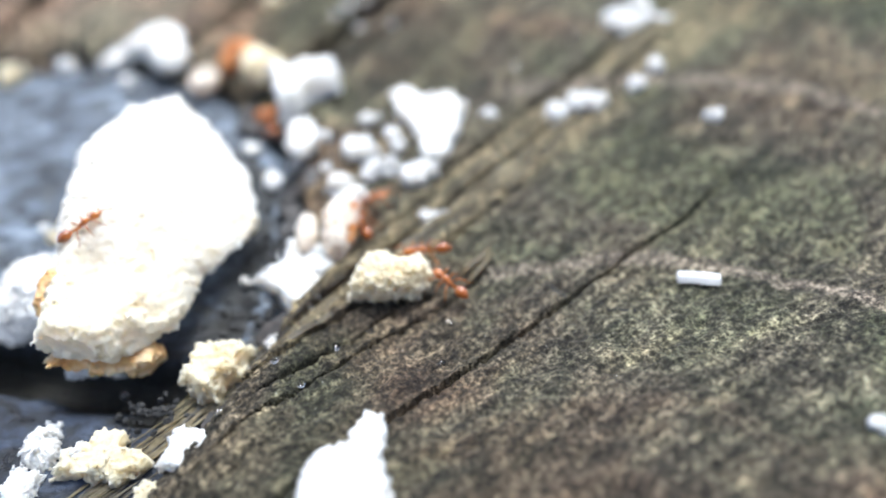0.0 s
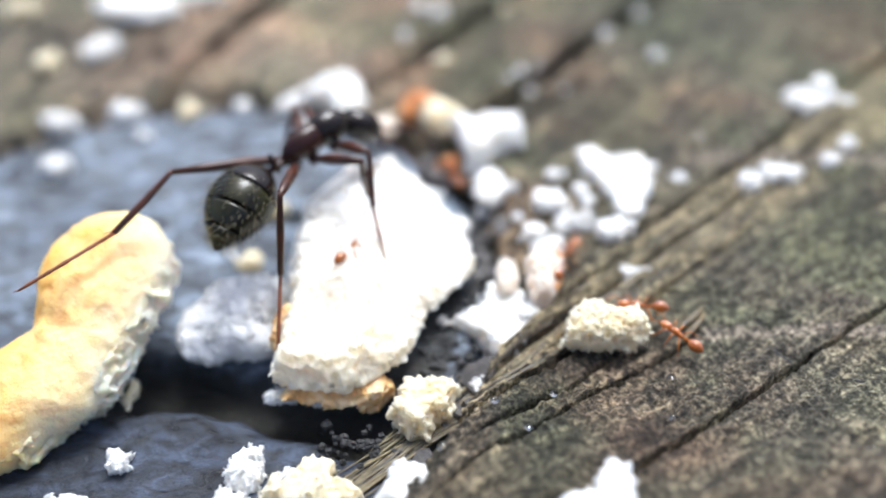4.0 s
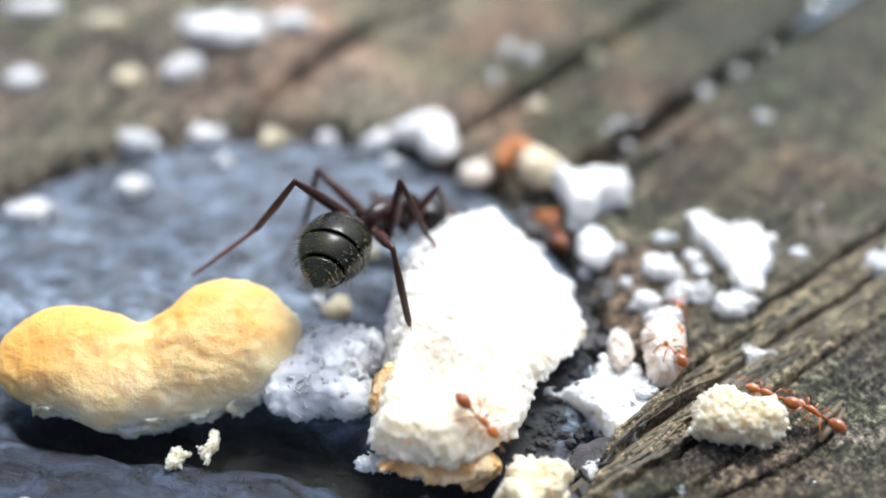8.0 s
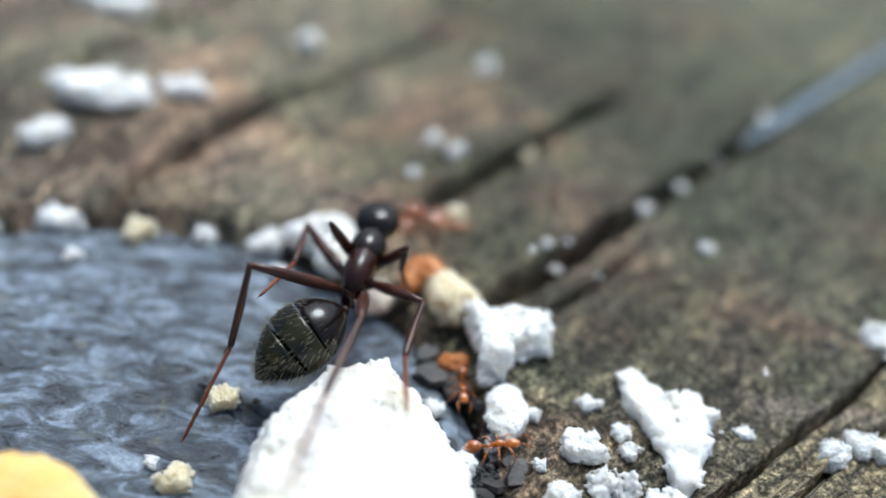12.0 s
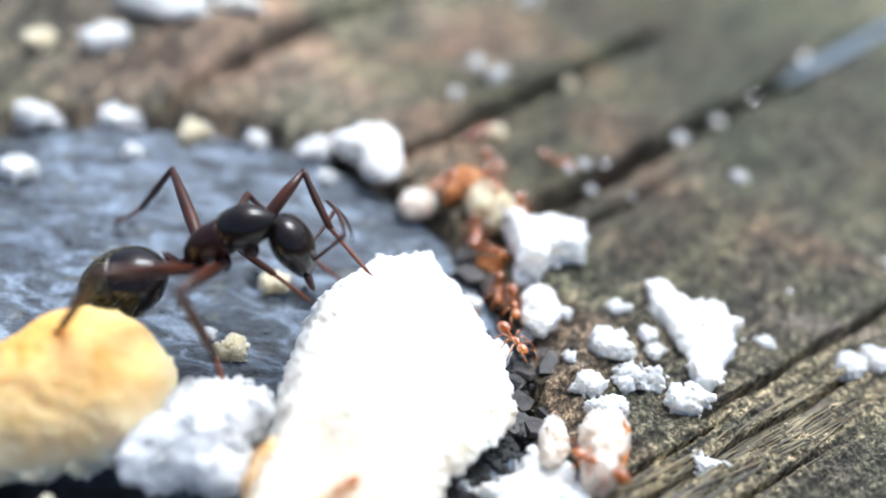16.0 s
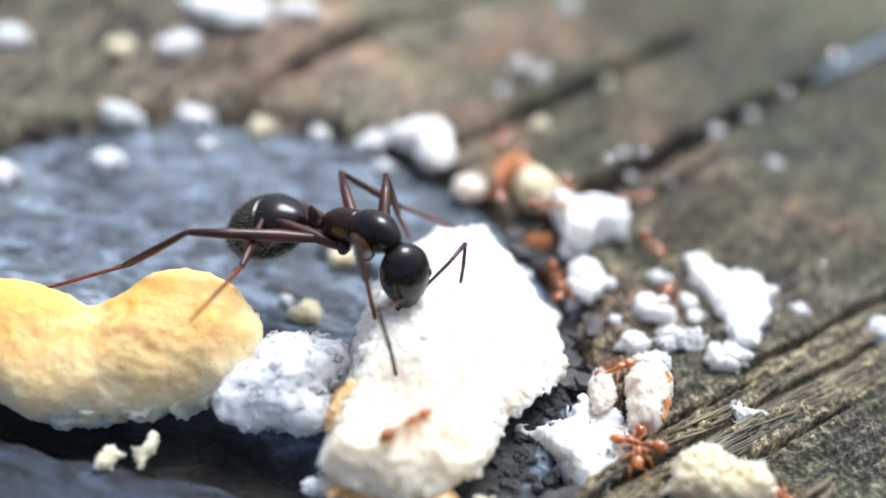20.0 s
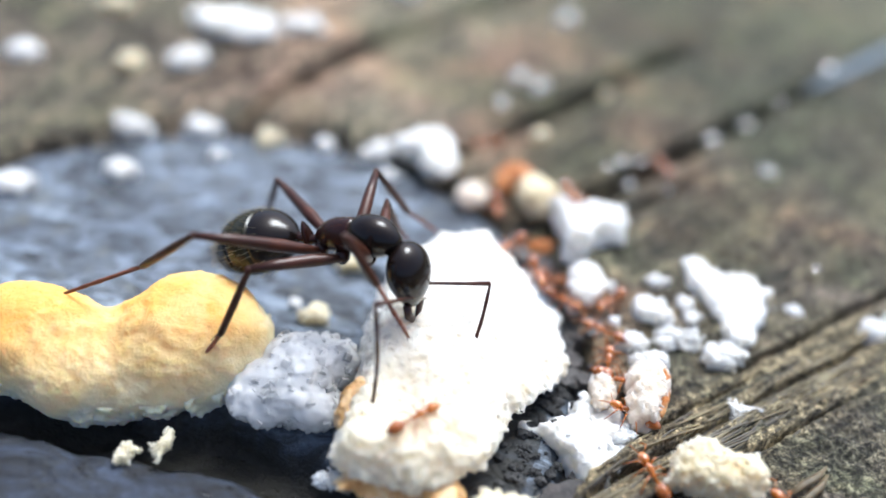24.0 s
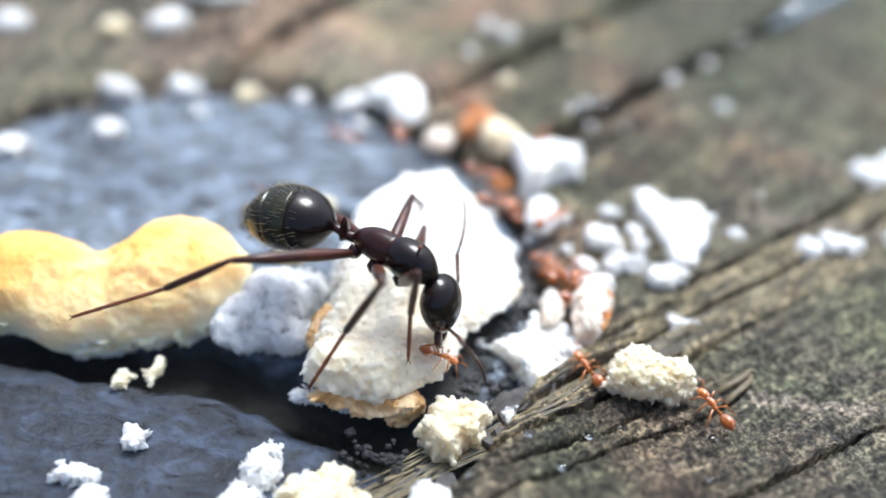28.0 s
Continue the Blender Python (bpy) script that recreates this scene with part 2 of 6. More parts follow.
def ramp(nodes, links, fac, stops):
    r = nodes.new("ShaderNodeValToRGB")
    while len(r.color_ramp.elements) < len(stops):
        r.color_ramp.elements.new(0.5)
    for e, (pos, col) in zip(r.color_ramp.elements, stops):
        e.position, e.color = pos, (*col, 1) if len(col) == 3 else col
    links.new(fac, r.inputs["Fac"])
    return r.outputs["Color"]


def mix(nodes, links, fac, a, b, how="MIX"):
    n = nodes.new("ShaderNodeMix")
    n.data_type, n.blend_type = "RGBA", how
    for socket, v in ((n.inputs[0], fac), (n.inputs[6], a), (n.inputs[7], b)):
        if isinstance(v, (int, float)):
            socket.default_value = v
        elif isinstance(v, tuple):
            socket.default_value = (*v, 1)
        else:
            links.new(v, socket)
    return n.outputs[2]


def bump(nodes, links, b, height, depth, strength=1.0):
    n = nodes.new("ShaderNodeBump")
    n.inputs["Distance"].default_value, n.inputs["Strength"].default_value = depth * MM, strength
    links.new(height, n.inputs["Height"])
    links.new(n.outputs["Normal"], b.inputs["Normal"])


def grey(v):
    return (v, v, v)


def wood_material():
    m, n, l, b = material("weathered_wood", 0.75, spec=0.35)
    along = coords(n, l, "UV", (3.2, 0.22, 1))
    fibre = coords(n, l, "UV", (7.0, 1.1, 1))
    uv = coords(n, l, "UV", (1, 1, 1))
    ob = coords(n, l)
    streak, thread = tex(n, l, along, 1.0, 6, 0.65), tex(n, l, fibre, 1.0, 5, 0.7, 0.5)
    patch, patch2 = tex(n, l, ob, 0.13, 5, 0.6, 0.8), tex(n, l, ob, 0.075, 5, 0.6, 0.6)
    speck, dust = tex(n, l, ob, 1.5, 6, 0.78), tex(n, l, ob, 4.5, 4, 0.7)
    base = ramp(n, l, streak, [(0.30, (0.030, 0.026, 0.020)), (0.45, (0.088, 0.078, 0.061)), (0.58, (0.142, 0.126, 0.096)), (0.75, (0.22, 0.196, 0.152))])
    base = mix(n, l, ramp(n, l, patch, [(0.42, grey(0.0)), (0.60, grey(0.9))]), base, mix(n, l, 0.6, base, (0.068, 0.082, 0.048)))
    base = mix(n, l, ramp(n, l, patch2, [(0.50, grey(0.0)), (0.62, grey(0.8))]), base, mix(n, l, 0.55, base, (0.20, 0.125, 0.088)))
    blotch, knot = tex(n, l, coords(n, l, "UV", (0.55, 0.14, 1)), 1.0, 5, 0.62, 0.7), tex(n, l, coords(n, l, "UV", (1.5, 0.45, 1)), 1.0, 5, 0.65, 1.0)
    base = mix(n, l, 0.85, base, ramp(n, l, blotch, [(0.34, (0.42, 0.43, 0.42)), (0.50, grey(1.0)), (0.66, (1.62, 1.57, 1.44))]), "MULTIPLY")
    base = mix(n, l, 0.75, base, ramp(n, l, knot, [(0.36, grey(0.40)), (0.50, grey(1.0)), (0.64, (1.5, 1.49, 1.40))]), "MULTIPLY")
    # tone: paler far left, darker near end, greener and darker away from the plate
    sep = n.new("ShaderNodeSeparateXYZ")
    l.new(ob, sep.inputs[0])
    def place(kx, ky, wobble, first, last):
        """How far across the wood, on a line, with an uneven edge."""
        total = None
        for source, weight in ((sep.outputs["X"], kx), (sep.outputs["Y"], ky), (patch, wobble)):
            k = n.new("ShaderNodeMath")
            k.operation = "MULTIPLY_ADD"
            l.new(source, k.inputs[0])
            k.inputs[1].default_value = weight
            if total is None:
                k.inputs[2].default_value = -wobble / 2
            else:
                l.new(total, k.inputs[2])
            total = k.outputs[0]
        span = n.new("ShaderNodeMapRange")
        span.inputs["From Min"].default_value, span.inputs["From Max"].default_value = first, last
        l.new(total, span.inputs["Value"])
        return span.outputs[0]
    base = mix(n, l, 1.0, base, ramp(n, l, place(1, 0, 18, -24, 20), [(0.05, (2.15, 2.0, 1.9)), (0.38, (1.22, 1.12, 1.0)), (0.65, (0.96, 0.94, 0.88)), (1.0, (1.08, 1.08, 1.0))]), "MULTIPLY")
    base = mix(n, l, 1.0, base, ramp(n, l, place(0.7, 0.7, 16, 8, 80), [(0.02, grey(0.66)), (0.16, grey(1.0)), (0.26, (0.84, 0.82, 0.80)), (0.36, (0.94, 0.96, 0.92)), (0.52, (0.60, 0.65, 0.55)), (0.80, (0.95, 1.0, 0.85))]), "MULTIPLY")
    # a torn yellowish strip beside the plate
    tone = n.new("ShaderNodeSeparateXYZ")
    l.new(uv, tone.inputs[0])
    band = n.new("ShaderNodeMapRange")
    band.interpolation_type = "SMOOTHSTEP"
    band.inputs["From Min"].default_value, band.inputs["From Max"].default_value = 1.9, 1.1
    away = n.new("ShaderNodeMath")
    away.operation = "SUBTRACT"
    l.new(tone.outputs["X"], away.inputs[0])
    away.inputs[1].default_value = 55.6
    absd = n.new("ShaderNodeMath")
    absd.operation = "ABSOLUTE"
    l.new(away.outputs[0], absd.inputs[0])
    l.new(absd.outputs[0], band.inputs["Value"])
    strip = mix(n, l, 1.0, band.outputs[0], ramp(n, l, streak, [(0.42, grey(0.0)), (0.56, grey(0.8))]), "MULTIPLY")
    base = mix(n, l, strip, base, mix(n, l, 0.75, base, (0.33, 0.265, 0.15)))
    # two pale bands across the grain, as of roots that lay there
    def sum_of(first, factor, second):
        k = n.new("ShaderNodeMath")
        k.operation = "MULTIPLY_ADD"
        for slot, value in zip(k.inputs, (first, factor, second)):
            if isinstance(value, (int, float)):
                slot.default_value = value
            else:
                l.new(value, slot)
        return k.outputs[0]
    for start, level, bow, half in ((7.5, 20.15, 0.042, 0.42), (9.5, 31.5, 0.033, 0.6)):
        right = n.new("ShaderNodeMath")
        right.operation = "MAXIMUM"
        l.new(sum_of(sep.outputs["X"], 1.0, -start), right.inputs[0])
        right.inputs[1].default_value = 0.0
        fall = sum_of(sum_of(right.outputs[0], right.outputs[0], 0.0), bow, sum_of(patch, 1.6, -0.8 - level))
        off = n.new("ShaderNodeMath")
        off.operation = "ABSOLUTE"
        l.new(sum_of(sep.outputs["Y"], 1.0, sum_of(speck, 0.8, sum_of(fall, 1.0, -0.4))), off.inputs[0])
        near = n.new("ShaderNodeMapRange")
        near.interpolation_type = "SMOOTHSTEP"
        near.inputs["From Min"].default_value, near.inputs["From Max"].default_value = half * 1.2, half * 0.45
        l.new(off.outputs[0], near.inputs["Value"])
        begin = n.new("ShaderNodeMapRange")
        begin.inputs["From Min"].default_value, begin.inputs["From Max"].default_value = start - 5.5, start - 4.0
        l.new(sep.outputs["X"], begin.inputs["Value"])
        pale = mix(n, l, 1.0, near.outputs[0], begin.outputs[0], "MULTIPLY")
        base = mix(n, l, mix(n, l, 1.0, pale, grey(0.75), "MULTIPLY"), base, (0.21, 0.175, 0.135))
    base = mix(n, l, 0.9, base, ramp(n, l, speck, [(0.36, grey(0.30)), (0.50, grey(0.95)), (0.66, grey(2.0))]), "MULTIPLY")
    base = mix(n, l, 0.6, base, ramp(n, l, thread, [(0.36, grey(0.45)), (0.50, grey(1.0)), (0.68, grey(1.7))]), "MULTIPLY")
    base = mix(n, l, ramp(n, l, dust, [(0.66, grey(0.0)), (0.74, grey(0.55))]), base, (0.42, 0.42, 0.38))
    grain = tex(n, l, ob, 5.0, 4, 0.75)
    base = mix(n, l, 0.9, base, ramp(n, l, grain, [(0.39, grey(0.16)), (0.5, grey(0.9)), (0.60, grey(2.9))]), "MULTIPLY")
    l.new(base, b.inputs["Base Color"])
    l.new(ramp(n, l, speck, [(0.3, grey(0.5)), (0.7, grey(0.85))]), b.inputs["Roughness"])
    bump(n, l, b, mix(n, l, 0.35, mix(n, l, 0.5, thread, speck), grain), 0.6, 1.0)
    return m


def disc_material():
    m, n, l, b = material("dull_grey_metal", 0.42, 0.0, 0.42)
    b.inputs["Coat Roughness"].default_value = 0.22
    ob = coords(n, l)
    long = coords(n, l, "Object", (700, 1500, 1000))
    cloud, fine, spot = tex(n, l, ob, 0.28, 5, 0.6, 0.3), tex(n, l, ob, 3.2, 6, 0.7), tex(n, l, ob, 0.9, 4, 0.6)
    swirl = tex(n, l, long, 0.75, 5, 0.65, 1.2)
    base = ramp(n, l, cloud, [(0.3, (0.048, 0.058, 0.074)), (0.5, (0.090, 0.108, 0.134)), (0.72, (0.150, 0.175, 0.205))])
    base = mix(n, l, 0.9, base, ramp(n, l, swirl, [(0.38, grey(0.26)), (0.5, grey(0.95)), (0.61, (2.6, 2.65, 2.7))]), "MULTIPLY")
    base = mix(n, l, 0.7, base, ramp(n, l, fine, [(0.3, grey(0.5)), (0.55, grey(1.0)), (0.75, grey(1.7))]), "MULTIPLY")
    base = mix(n, l, ramp(n, l, spot, [(0.58, grey(0.0)), (0.70, grey(0.6))]), base, (0.15, 0.145, 0.105))
    # the near side is darkened: painted-in shade over a film of water, uneven edge
    sep, wet_shade = n.new("ShaderNodeSeparateXYZ"), n.new("ShaderNodeMath")
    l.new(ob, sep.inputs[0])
    wet_shade.operation = "MULTIPLY_ADD"
    l.new(cloud, wet_shade.inputs[0])
    wet_shade.inputs[1].default_value = 9.0
    l.new(sep.outputs["Y"], wet_shade.inputs[2])
    damp_shade = n.new("ShaderNodeMapRange")
    damp_shade.inputs["From Min"].default_value, damp_shade.inputs["From Max"].default_value = 2.6, -1.2
    l.new(wet_shade.outputs[0], damp_shade.inputs["Value"])
    base = mix(n, l, damp_shade.outputs[0], base, mix(n, l, 1.0, base, (0.20, 0.22, 0.28), "MULTIPLY"))
    # near-black colour: shade painted in below bread and bun, grit at the right
    shade_grit = n.new("ShaderNodeAttribute")
    shade_grit.attribute_name = "shade_and_grit"
    base = mix(n, l, shade_grit.outputs["Fac"], base, ramp(n, l, fine, [(0.35, (0.006, 0.006, 0.004)), (0.7, (0.022, 0.020, 0.013))]))
    b.inputs["Coat Weight"].default_value = 0.12
    l.new(base, b.inputs["Base Color"])
    l.new(ramp(n, l, swirl, [(0.3, grey(0.22)), (0.7, grey(0.55))]), b.inputs["Roughness"])
    bump(n, l, b, mix(n, l, 0.5, swirl, fine), 0.26, 1.0)
    l.new(b.inputs["Normal"].links[0].from_socket, b.inputs["Coat Normal"])
    return m


def crumb_material(name, light, dark, crust=None, soft=0.85, baked=None):
    """Baked crumb: pale and porous, a little light passing into it; crust: a brown that covers it in patches."""
    m, n, l, b = material(name, 0.85, spec=0.25)
    ob = coords(n, l)
    cells, patch = tex(n, l, ob, 2.4, 6, 0.75), tex(n, l, ob, 0.45, 4, 0.6, 0.5)
    base = mix(n, l, ramp(n, l, patch, [(0.35, grey(0.0)), (0.7, grey(1.0))]), light, dark)
    if crust:
        base = mix(n, l, ramp(n, l, tex(n, l, ob, 0.33, 4, 0.6, 0.8), [(0.54, grey(0.0)), (0.68, grey(0.7))]), base, crust)
    if baked:  # the crumb is creamier towards its baked end
        sep, far = n.new("ShaderNodeSeparateXYZ"), n.new("ShaderNodeMath")
        l.new(ob, sep.inputs[0])
        far.operation = "MULTIPLY_ADD"
        l.new(patch, far.inputs[0])
        far.inputs[1].default_value = 5.0
        l.new(sep.outputs["Y"], far.inputs[2])
        near = n.new("ShaderNodeMapRange")
        near.inputs["From Min"].default_value, near.inputs["From Max"].default_value = 2.2, -3.6
        l.new(far.outputs[0], near.inputs["Value"])
        base = mix(n, l, near.outputs[0], base, mix(n, l, 0.85, base, baked))
    base = mix(n, l, 0.4, base, ramp(n, l, cells, [(0.3, grey(0.78)), (0.55, grey(1.0))]), "MULTIPLY")
    l.new(base, b.inputs["Base Color"])
    b.inputs["Subsurface Weight"].default_value = soft
    b.inputs["Subsurface Radius"].default_value = (1.0, 0.92, 0.8)
    b.inputs["Subsurface Scale"].default_value = 1.1 * MM
    bump(n, l, b, mix(n, l, 0.5, cells, tex(n, l, ob, 6.5, 3, 0.7)), 0.10, 1.0)
    return m


def crust_material(name, stops):
    m, n, l, b = material(name, 0.5, spec=0.4)
    ob = coords(n, l)
    l.new(ramp(n, l, tex(n, l, ob, 0.55, 5, 0.6, 0.4), stops), b.inputs["Base Color"])
    b.inputs["Subsurface Weight"].default_value = 0.25
    b.inputs["Subsurface Radius"].default_value = (1.0, 0.5, 0.2)
    b.inputs["Subsurface Scale"].default_value = 0.6 * MM
    bump(n, l, b, tex(n, l, ob, 1.8, 5, 0.65), 0.1, 0.5)
    return m


def crystal_material():
    m, n, l, b = material("clear_sugar", 0.2, spec=0.5)
    ob = coords(n, l)
    l.new(ramp(n, l, tex(n, l, ob, 1.5, 5, 0.7), [(0.3, (0.90, 0.90, 0.88)), (0.7, (0.95, 0.95, 0.935))]), b.inputs["Base Color"])
    b.inputs["Transmission Weight"].default_value, b.inputs["IOR"].default_value = 0.25, 1.4
    b.inputs["Subsurface Weight"].default_value = 0.8
    b.inputs["Subsurface Radius"].default_value, b.inputs["Subsurface Scale"].default_value = (1, 1, 1), 1.2 * MM
    bump(n, l, b, tex(n, l, ob, 3.0, 3, 0.6), 0.05, 0.6)
    return m


def bun_face_material():
    """Torn crumb, stained yellow from its crust side downwards."""
    m, n, l, b = material("bun_face", 0.55, spec=0.35)
    ob = coords(n, l)
    sep = n.new("ShaderNodeSeparateXYZ")
    l.new(ob, sep.inputs[0])
    total = None
    for axis, weight in (("X", -0.15), ("Y", 0.55), ("Z", 0.62)):
        k = n.new("ShaderNodeMath")
        k.operation = "MULTIPLY_ADD"
        l.new(sep.outputs[axis], k.inputs[0])
        k.inputs[1].default_value = weight
        if total is None:
            k.inputs[2].default_value = 0.0
        else:
            l.new(total, k.inputs[2])
        total = k.outputs[0]
    wob = n.new("ShaderNodeMath")
    wob.operation = "MULTIPLY_ADD"
    l.new(tex(n, l, ob, 0.5, 5, 0.6, 0.5), wob.inputs[0])
    wob.inputs[1].default_value = 3.0
    l.new(total, wob.inputs[2])
    level = n.new("ShaderNodeMapRange")
    level.inputs["From Min"].default_value, level.inputs["From Max"].default_value = -0.4, 3.2
    l.new(wob.outputs[0], level.inputs["Value"])
    base = ramp(n, l, level.outputs[0], [(0.04, (0.90, 0.82, 0.65)), (0.32, (0.89, 0.75, 0.48)), (0.62, (0.87, 0.63, 0.29)), (0.95, (0.80, 0.45, 0.11))])
    l.new(base, b.inputs["Base Color"])
    b.inputs["Subsurface Weight"].default_value = 0.8
    b.inputs["Subsurface Radius"].default_value, b.inputs["Subsurface Scale"].default_value = (1.0, 0.75, 0.45), 0.7 * MM
    bump(n, l, b, mix(n, l, 0.5, tex(n, l, ob, 1.3, 5, 0.7, 0.6), tex(n, l, ob, 4.5, 4, 0.7)), 0.15, 1.0)
    return m


def shell_material(name, stops, rough, spot=0.6, gloss=0.5, clear=0.0):
    """An insect's shell: smooth, with a fine grain; clear: how much light passes through it."""
    m, n, l, b = material(name, rough, spec=gloss)
    b.inputs["Transmission Weight"].default_value, b.inputs["IOR"].default_value = clear, 1.45
    ob = coords(n, l)
    l.new(ramp(n, l, tex(n, l, ob, spot, 4, 0.6), stops), b.inputs["Base Color"])
    bump(n, l, b, tex(n, l, ob, 9.0, 4, 0.6), 0.012, 0.35)
    return m


WOOD, DISC = wood_material(), disc_material()
WHITE_CRUMB = crumb_material("white_crumb", (0.82, 0.81, 0.775), (0.78, 0.75, 0.67))
BREAD = crumb_material("bread_crumb", (0.82, 0.805, 0.765), (0.79, 0.75, 0.65), (0.76, 0.63, 0.42), baked=(0.83, 0.72, 0.51))
CREAM_CRUMB = crumb_material("cream_crumb", (0.76, 0.66, 0.45), (0.66, 0.53, 0.31))
PALE_CRUMB = crumb_material("pale_pink_crumb", (0.74, 0.66, 0.56), (0.62, 0.47, 0.34))
TOAST = crust_material("toasted_crust", [(0.28, (0.36, 0.16, 0.05)), (0.45, (0.62, 0.36, 0.14)), (0.66, (0.82, 0.68, 0.45))])
ORANGE_CRUST = crust_material("orange_crust", [(0.3, (0.26, 0.075, 0.018)), (0.5, (0.46, 0.17, 0.045)), (0.7, (0.70, 0.42, 0.20))])
SUGAR, BUN_FACE = crystal_material(), bun_face_material()
GRIT = crumb_material("grey_grit", (0.07, 0.07, 0.07), (0.018, 0.018, 0.018), soft=0.0)
DARK_FIBRE = crust_material("dark_fibre", [(0.3, (0.055, 0.047, 0.035)), (0.7, (0.15, 0.128, 0.098))])
STRAW = crust_material("straw_fibre", [(0.3, (0.06, 0.046, 0.026)), (0.5, (0.16, 0.125, 0.07)), (0.7, (0.32, 0.26, 0.15))])
DEW, _, _, dew_shader = material("dew_water", 0.02)
dew_shader.inputs["Transmission Weight"].default_value, dew_shader.inputs["IOR"].default_value = 1.0, 1.33
BLACK_SHELL = shell_material("black_shell", [(0.3, (0.006, 0.0045, 0.004)), (0.7, (0.013, 0.008, 0.006))], 0.17, gloss=0.42)
DARK_RED_SHELL = shell_material("dark_red_shell", [(0.3, (0.012, 0.004, 0.003)), (0.7, (0.034, 0.011, 0.007))], 0.24, gloss=0.4)
LEG_SHELL = shell_material("brown_leg_shell", [(0.3, (0.018, 0.006, 0.004)), (0.7, (0.07, 0.02, 0.009))], 0.35, 0.9)
FOOT_SHELL = shell_material("rust_foot_shell", [(0.3, (0.09, 0.022, 0.008)), (0.7, (0.20, 0.06, 0.02))], 0.45, 0.9)
RED_SHELL = shell_material("amber_shell", [(0.3, (0.36, 0.085, 0.010)), (0.7, (0.60, 0.20, 0.025))], 0.16, 1.5, clear=0.3)
DARK_AMBER = shell_material("dark_amber_shell", [(0.3, (0.22, 0.05, 0.008)), (0.7, (0.48, 0.14, 0.018))], 0.14, 1.5, clear=0.25)
OLIVE_SHELL = shell_material("olive_black_shell", [(0.35, (0.010, 0.009, 0.005)), (0.62, (0.040, 0.038, 0.013))], 0.22, 0.5, gloss=0.42)
EYE_SHELL = shell_material("eye_shell", [(0.3, (0.01, 0.01, 0.01)), (0.7, (0.03, 0.03, 0.03))], 0.12)
HAIR = shell_material("pale_hair", [(0.3, (0.24, 0.205, 0.12)), (0.7, (0.36, 0.31, 0.19))], 0.5)

# ---- the wood: one sheet, whose grain fans out from a point far off, with its splits and a round socket ----
FAN = (-55.0, -28.0)
DISC_MID, DISC_R = (-20.6, 22.6), 16.0
SPLITS = (  # turn of the split in degrees, from and to (distance from the fan's point), half width, depth
    (57.1, 77.0, 104.0, 0.92, 2.6), (52.1, 80.0, 140.0, 0.80, 2.8), (50.7, 80.5, 87.5, 0.36, 1.4), (43.6, 78.0, 112.0, 0.17, 1.2),
    (37.2, 58.0, 86.0, 0.085, 0.7), (65.1, 72.0, 108.0, 0.50, 2.0), (41.5, 64.0, 80.0, 0.12, 0.7), (42.6, 68.0, 92.0, 0.15, 0.9),
    (39.7, 62.0, 76.0, 0.07, 0.5), (72.0, 78.0, 130.0, 0.6, 1.6), (40.6, 66.0, 74.0, 0.10, 0.5), (43.3, 66.0, 78.0, 0.10, 0.6))


def wood_height(x, y):
    """The wood's height at arrays of x and y."""
    one = np.zeros_like(x)
    r, a = np.hypot(x - FAN[0], y - FAN[1]), np.degrees(np.arctan2(y - FAN[1], x - FAN[0]))
    across = np.radians(a) * 75.0
    z = 0.5 * fbm(np.stack([x * 0.09, y * 0.09, one], 1), 3, 3)
    z += 0.35 * fbm(np.stack([across * 0.55, r * 0.05, one], 1), 4, 8) + 0.30 * fbm(np.stack([across * 2.2, r * 0.22, one], 1), 3, 12)
    z += 0.55 * fbm(np.stack([x * 1.5, y * 1.5, one], 1), 4, 21, 0.72)
    z += 0.30 * fbm(np.stack([x * 4.2, y * 4.2, one], 1), 2, 26, 0.7)
    z += 1.7 * step(20, 11, y) * step(-9, -4, x) + 2.6 * step(37, 50, y) * step(-12, -26, x)
    near = np.hypot(x - DISC_MID[0], y - DISC_MID[1])
    z += 0.55 * step(21, 16.5, near) * step(-1, 1, fbm(np.stack([across * 1.3, r * 0.1, one], 1), 3, 31) * 6)
    z -= 0.5 * step(18, 15.8, near)
    for turn, r0, r1, wide, deep in SPLITS:
        off = np.radians(a - turn) * r + 0.55 * (fbm(np.stack([r * 0.16, one + turn, one], 1), 3, 5) + 0.3 * fbm(np.stack([r * 0.9, one + turn, one], 1), 2, 6))
        ends = step(r0 - 1, r0 + 3, r) * step(r1 + 2, r1 - 6, r)
        w = wide * (0.35 + 0.65 * ends) * (0.7 + 0.6 * noise3(np.stack([r * 0.5, one + turn, one], 1), 7))
        z -= 4.5 * deep * ends * step(1.0, 0.5, np.abs(off) / w)
    ragged = DISC_R + 0.35 + 0.9 * fbm(np.stack([x * 0.5, y * 0.5, one], 1), 3, 44)
    return np.where(near < ragged, -3.2 + 0.2 * z, z)


def spaced(marks):
    """A line of places: (from, to, spacing) in turn."""
    out = [marks[0][0]]
    for a, b, s in marks:
        out += list(np.linspace(a, b, max(1, round((b - a) / s)) + 1)[1:])
    return np.array(out)


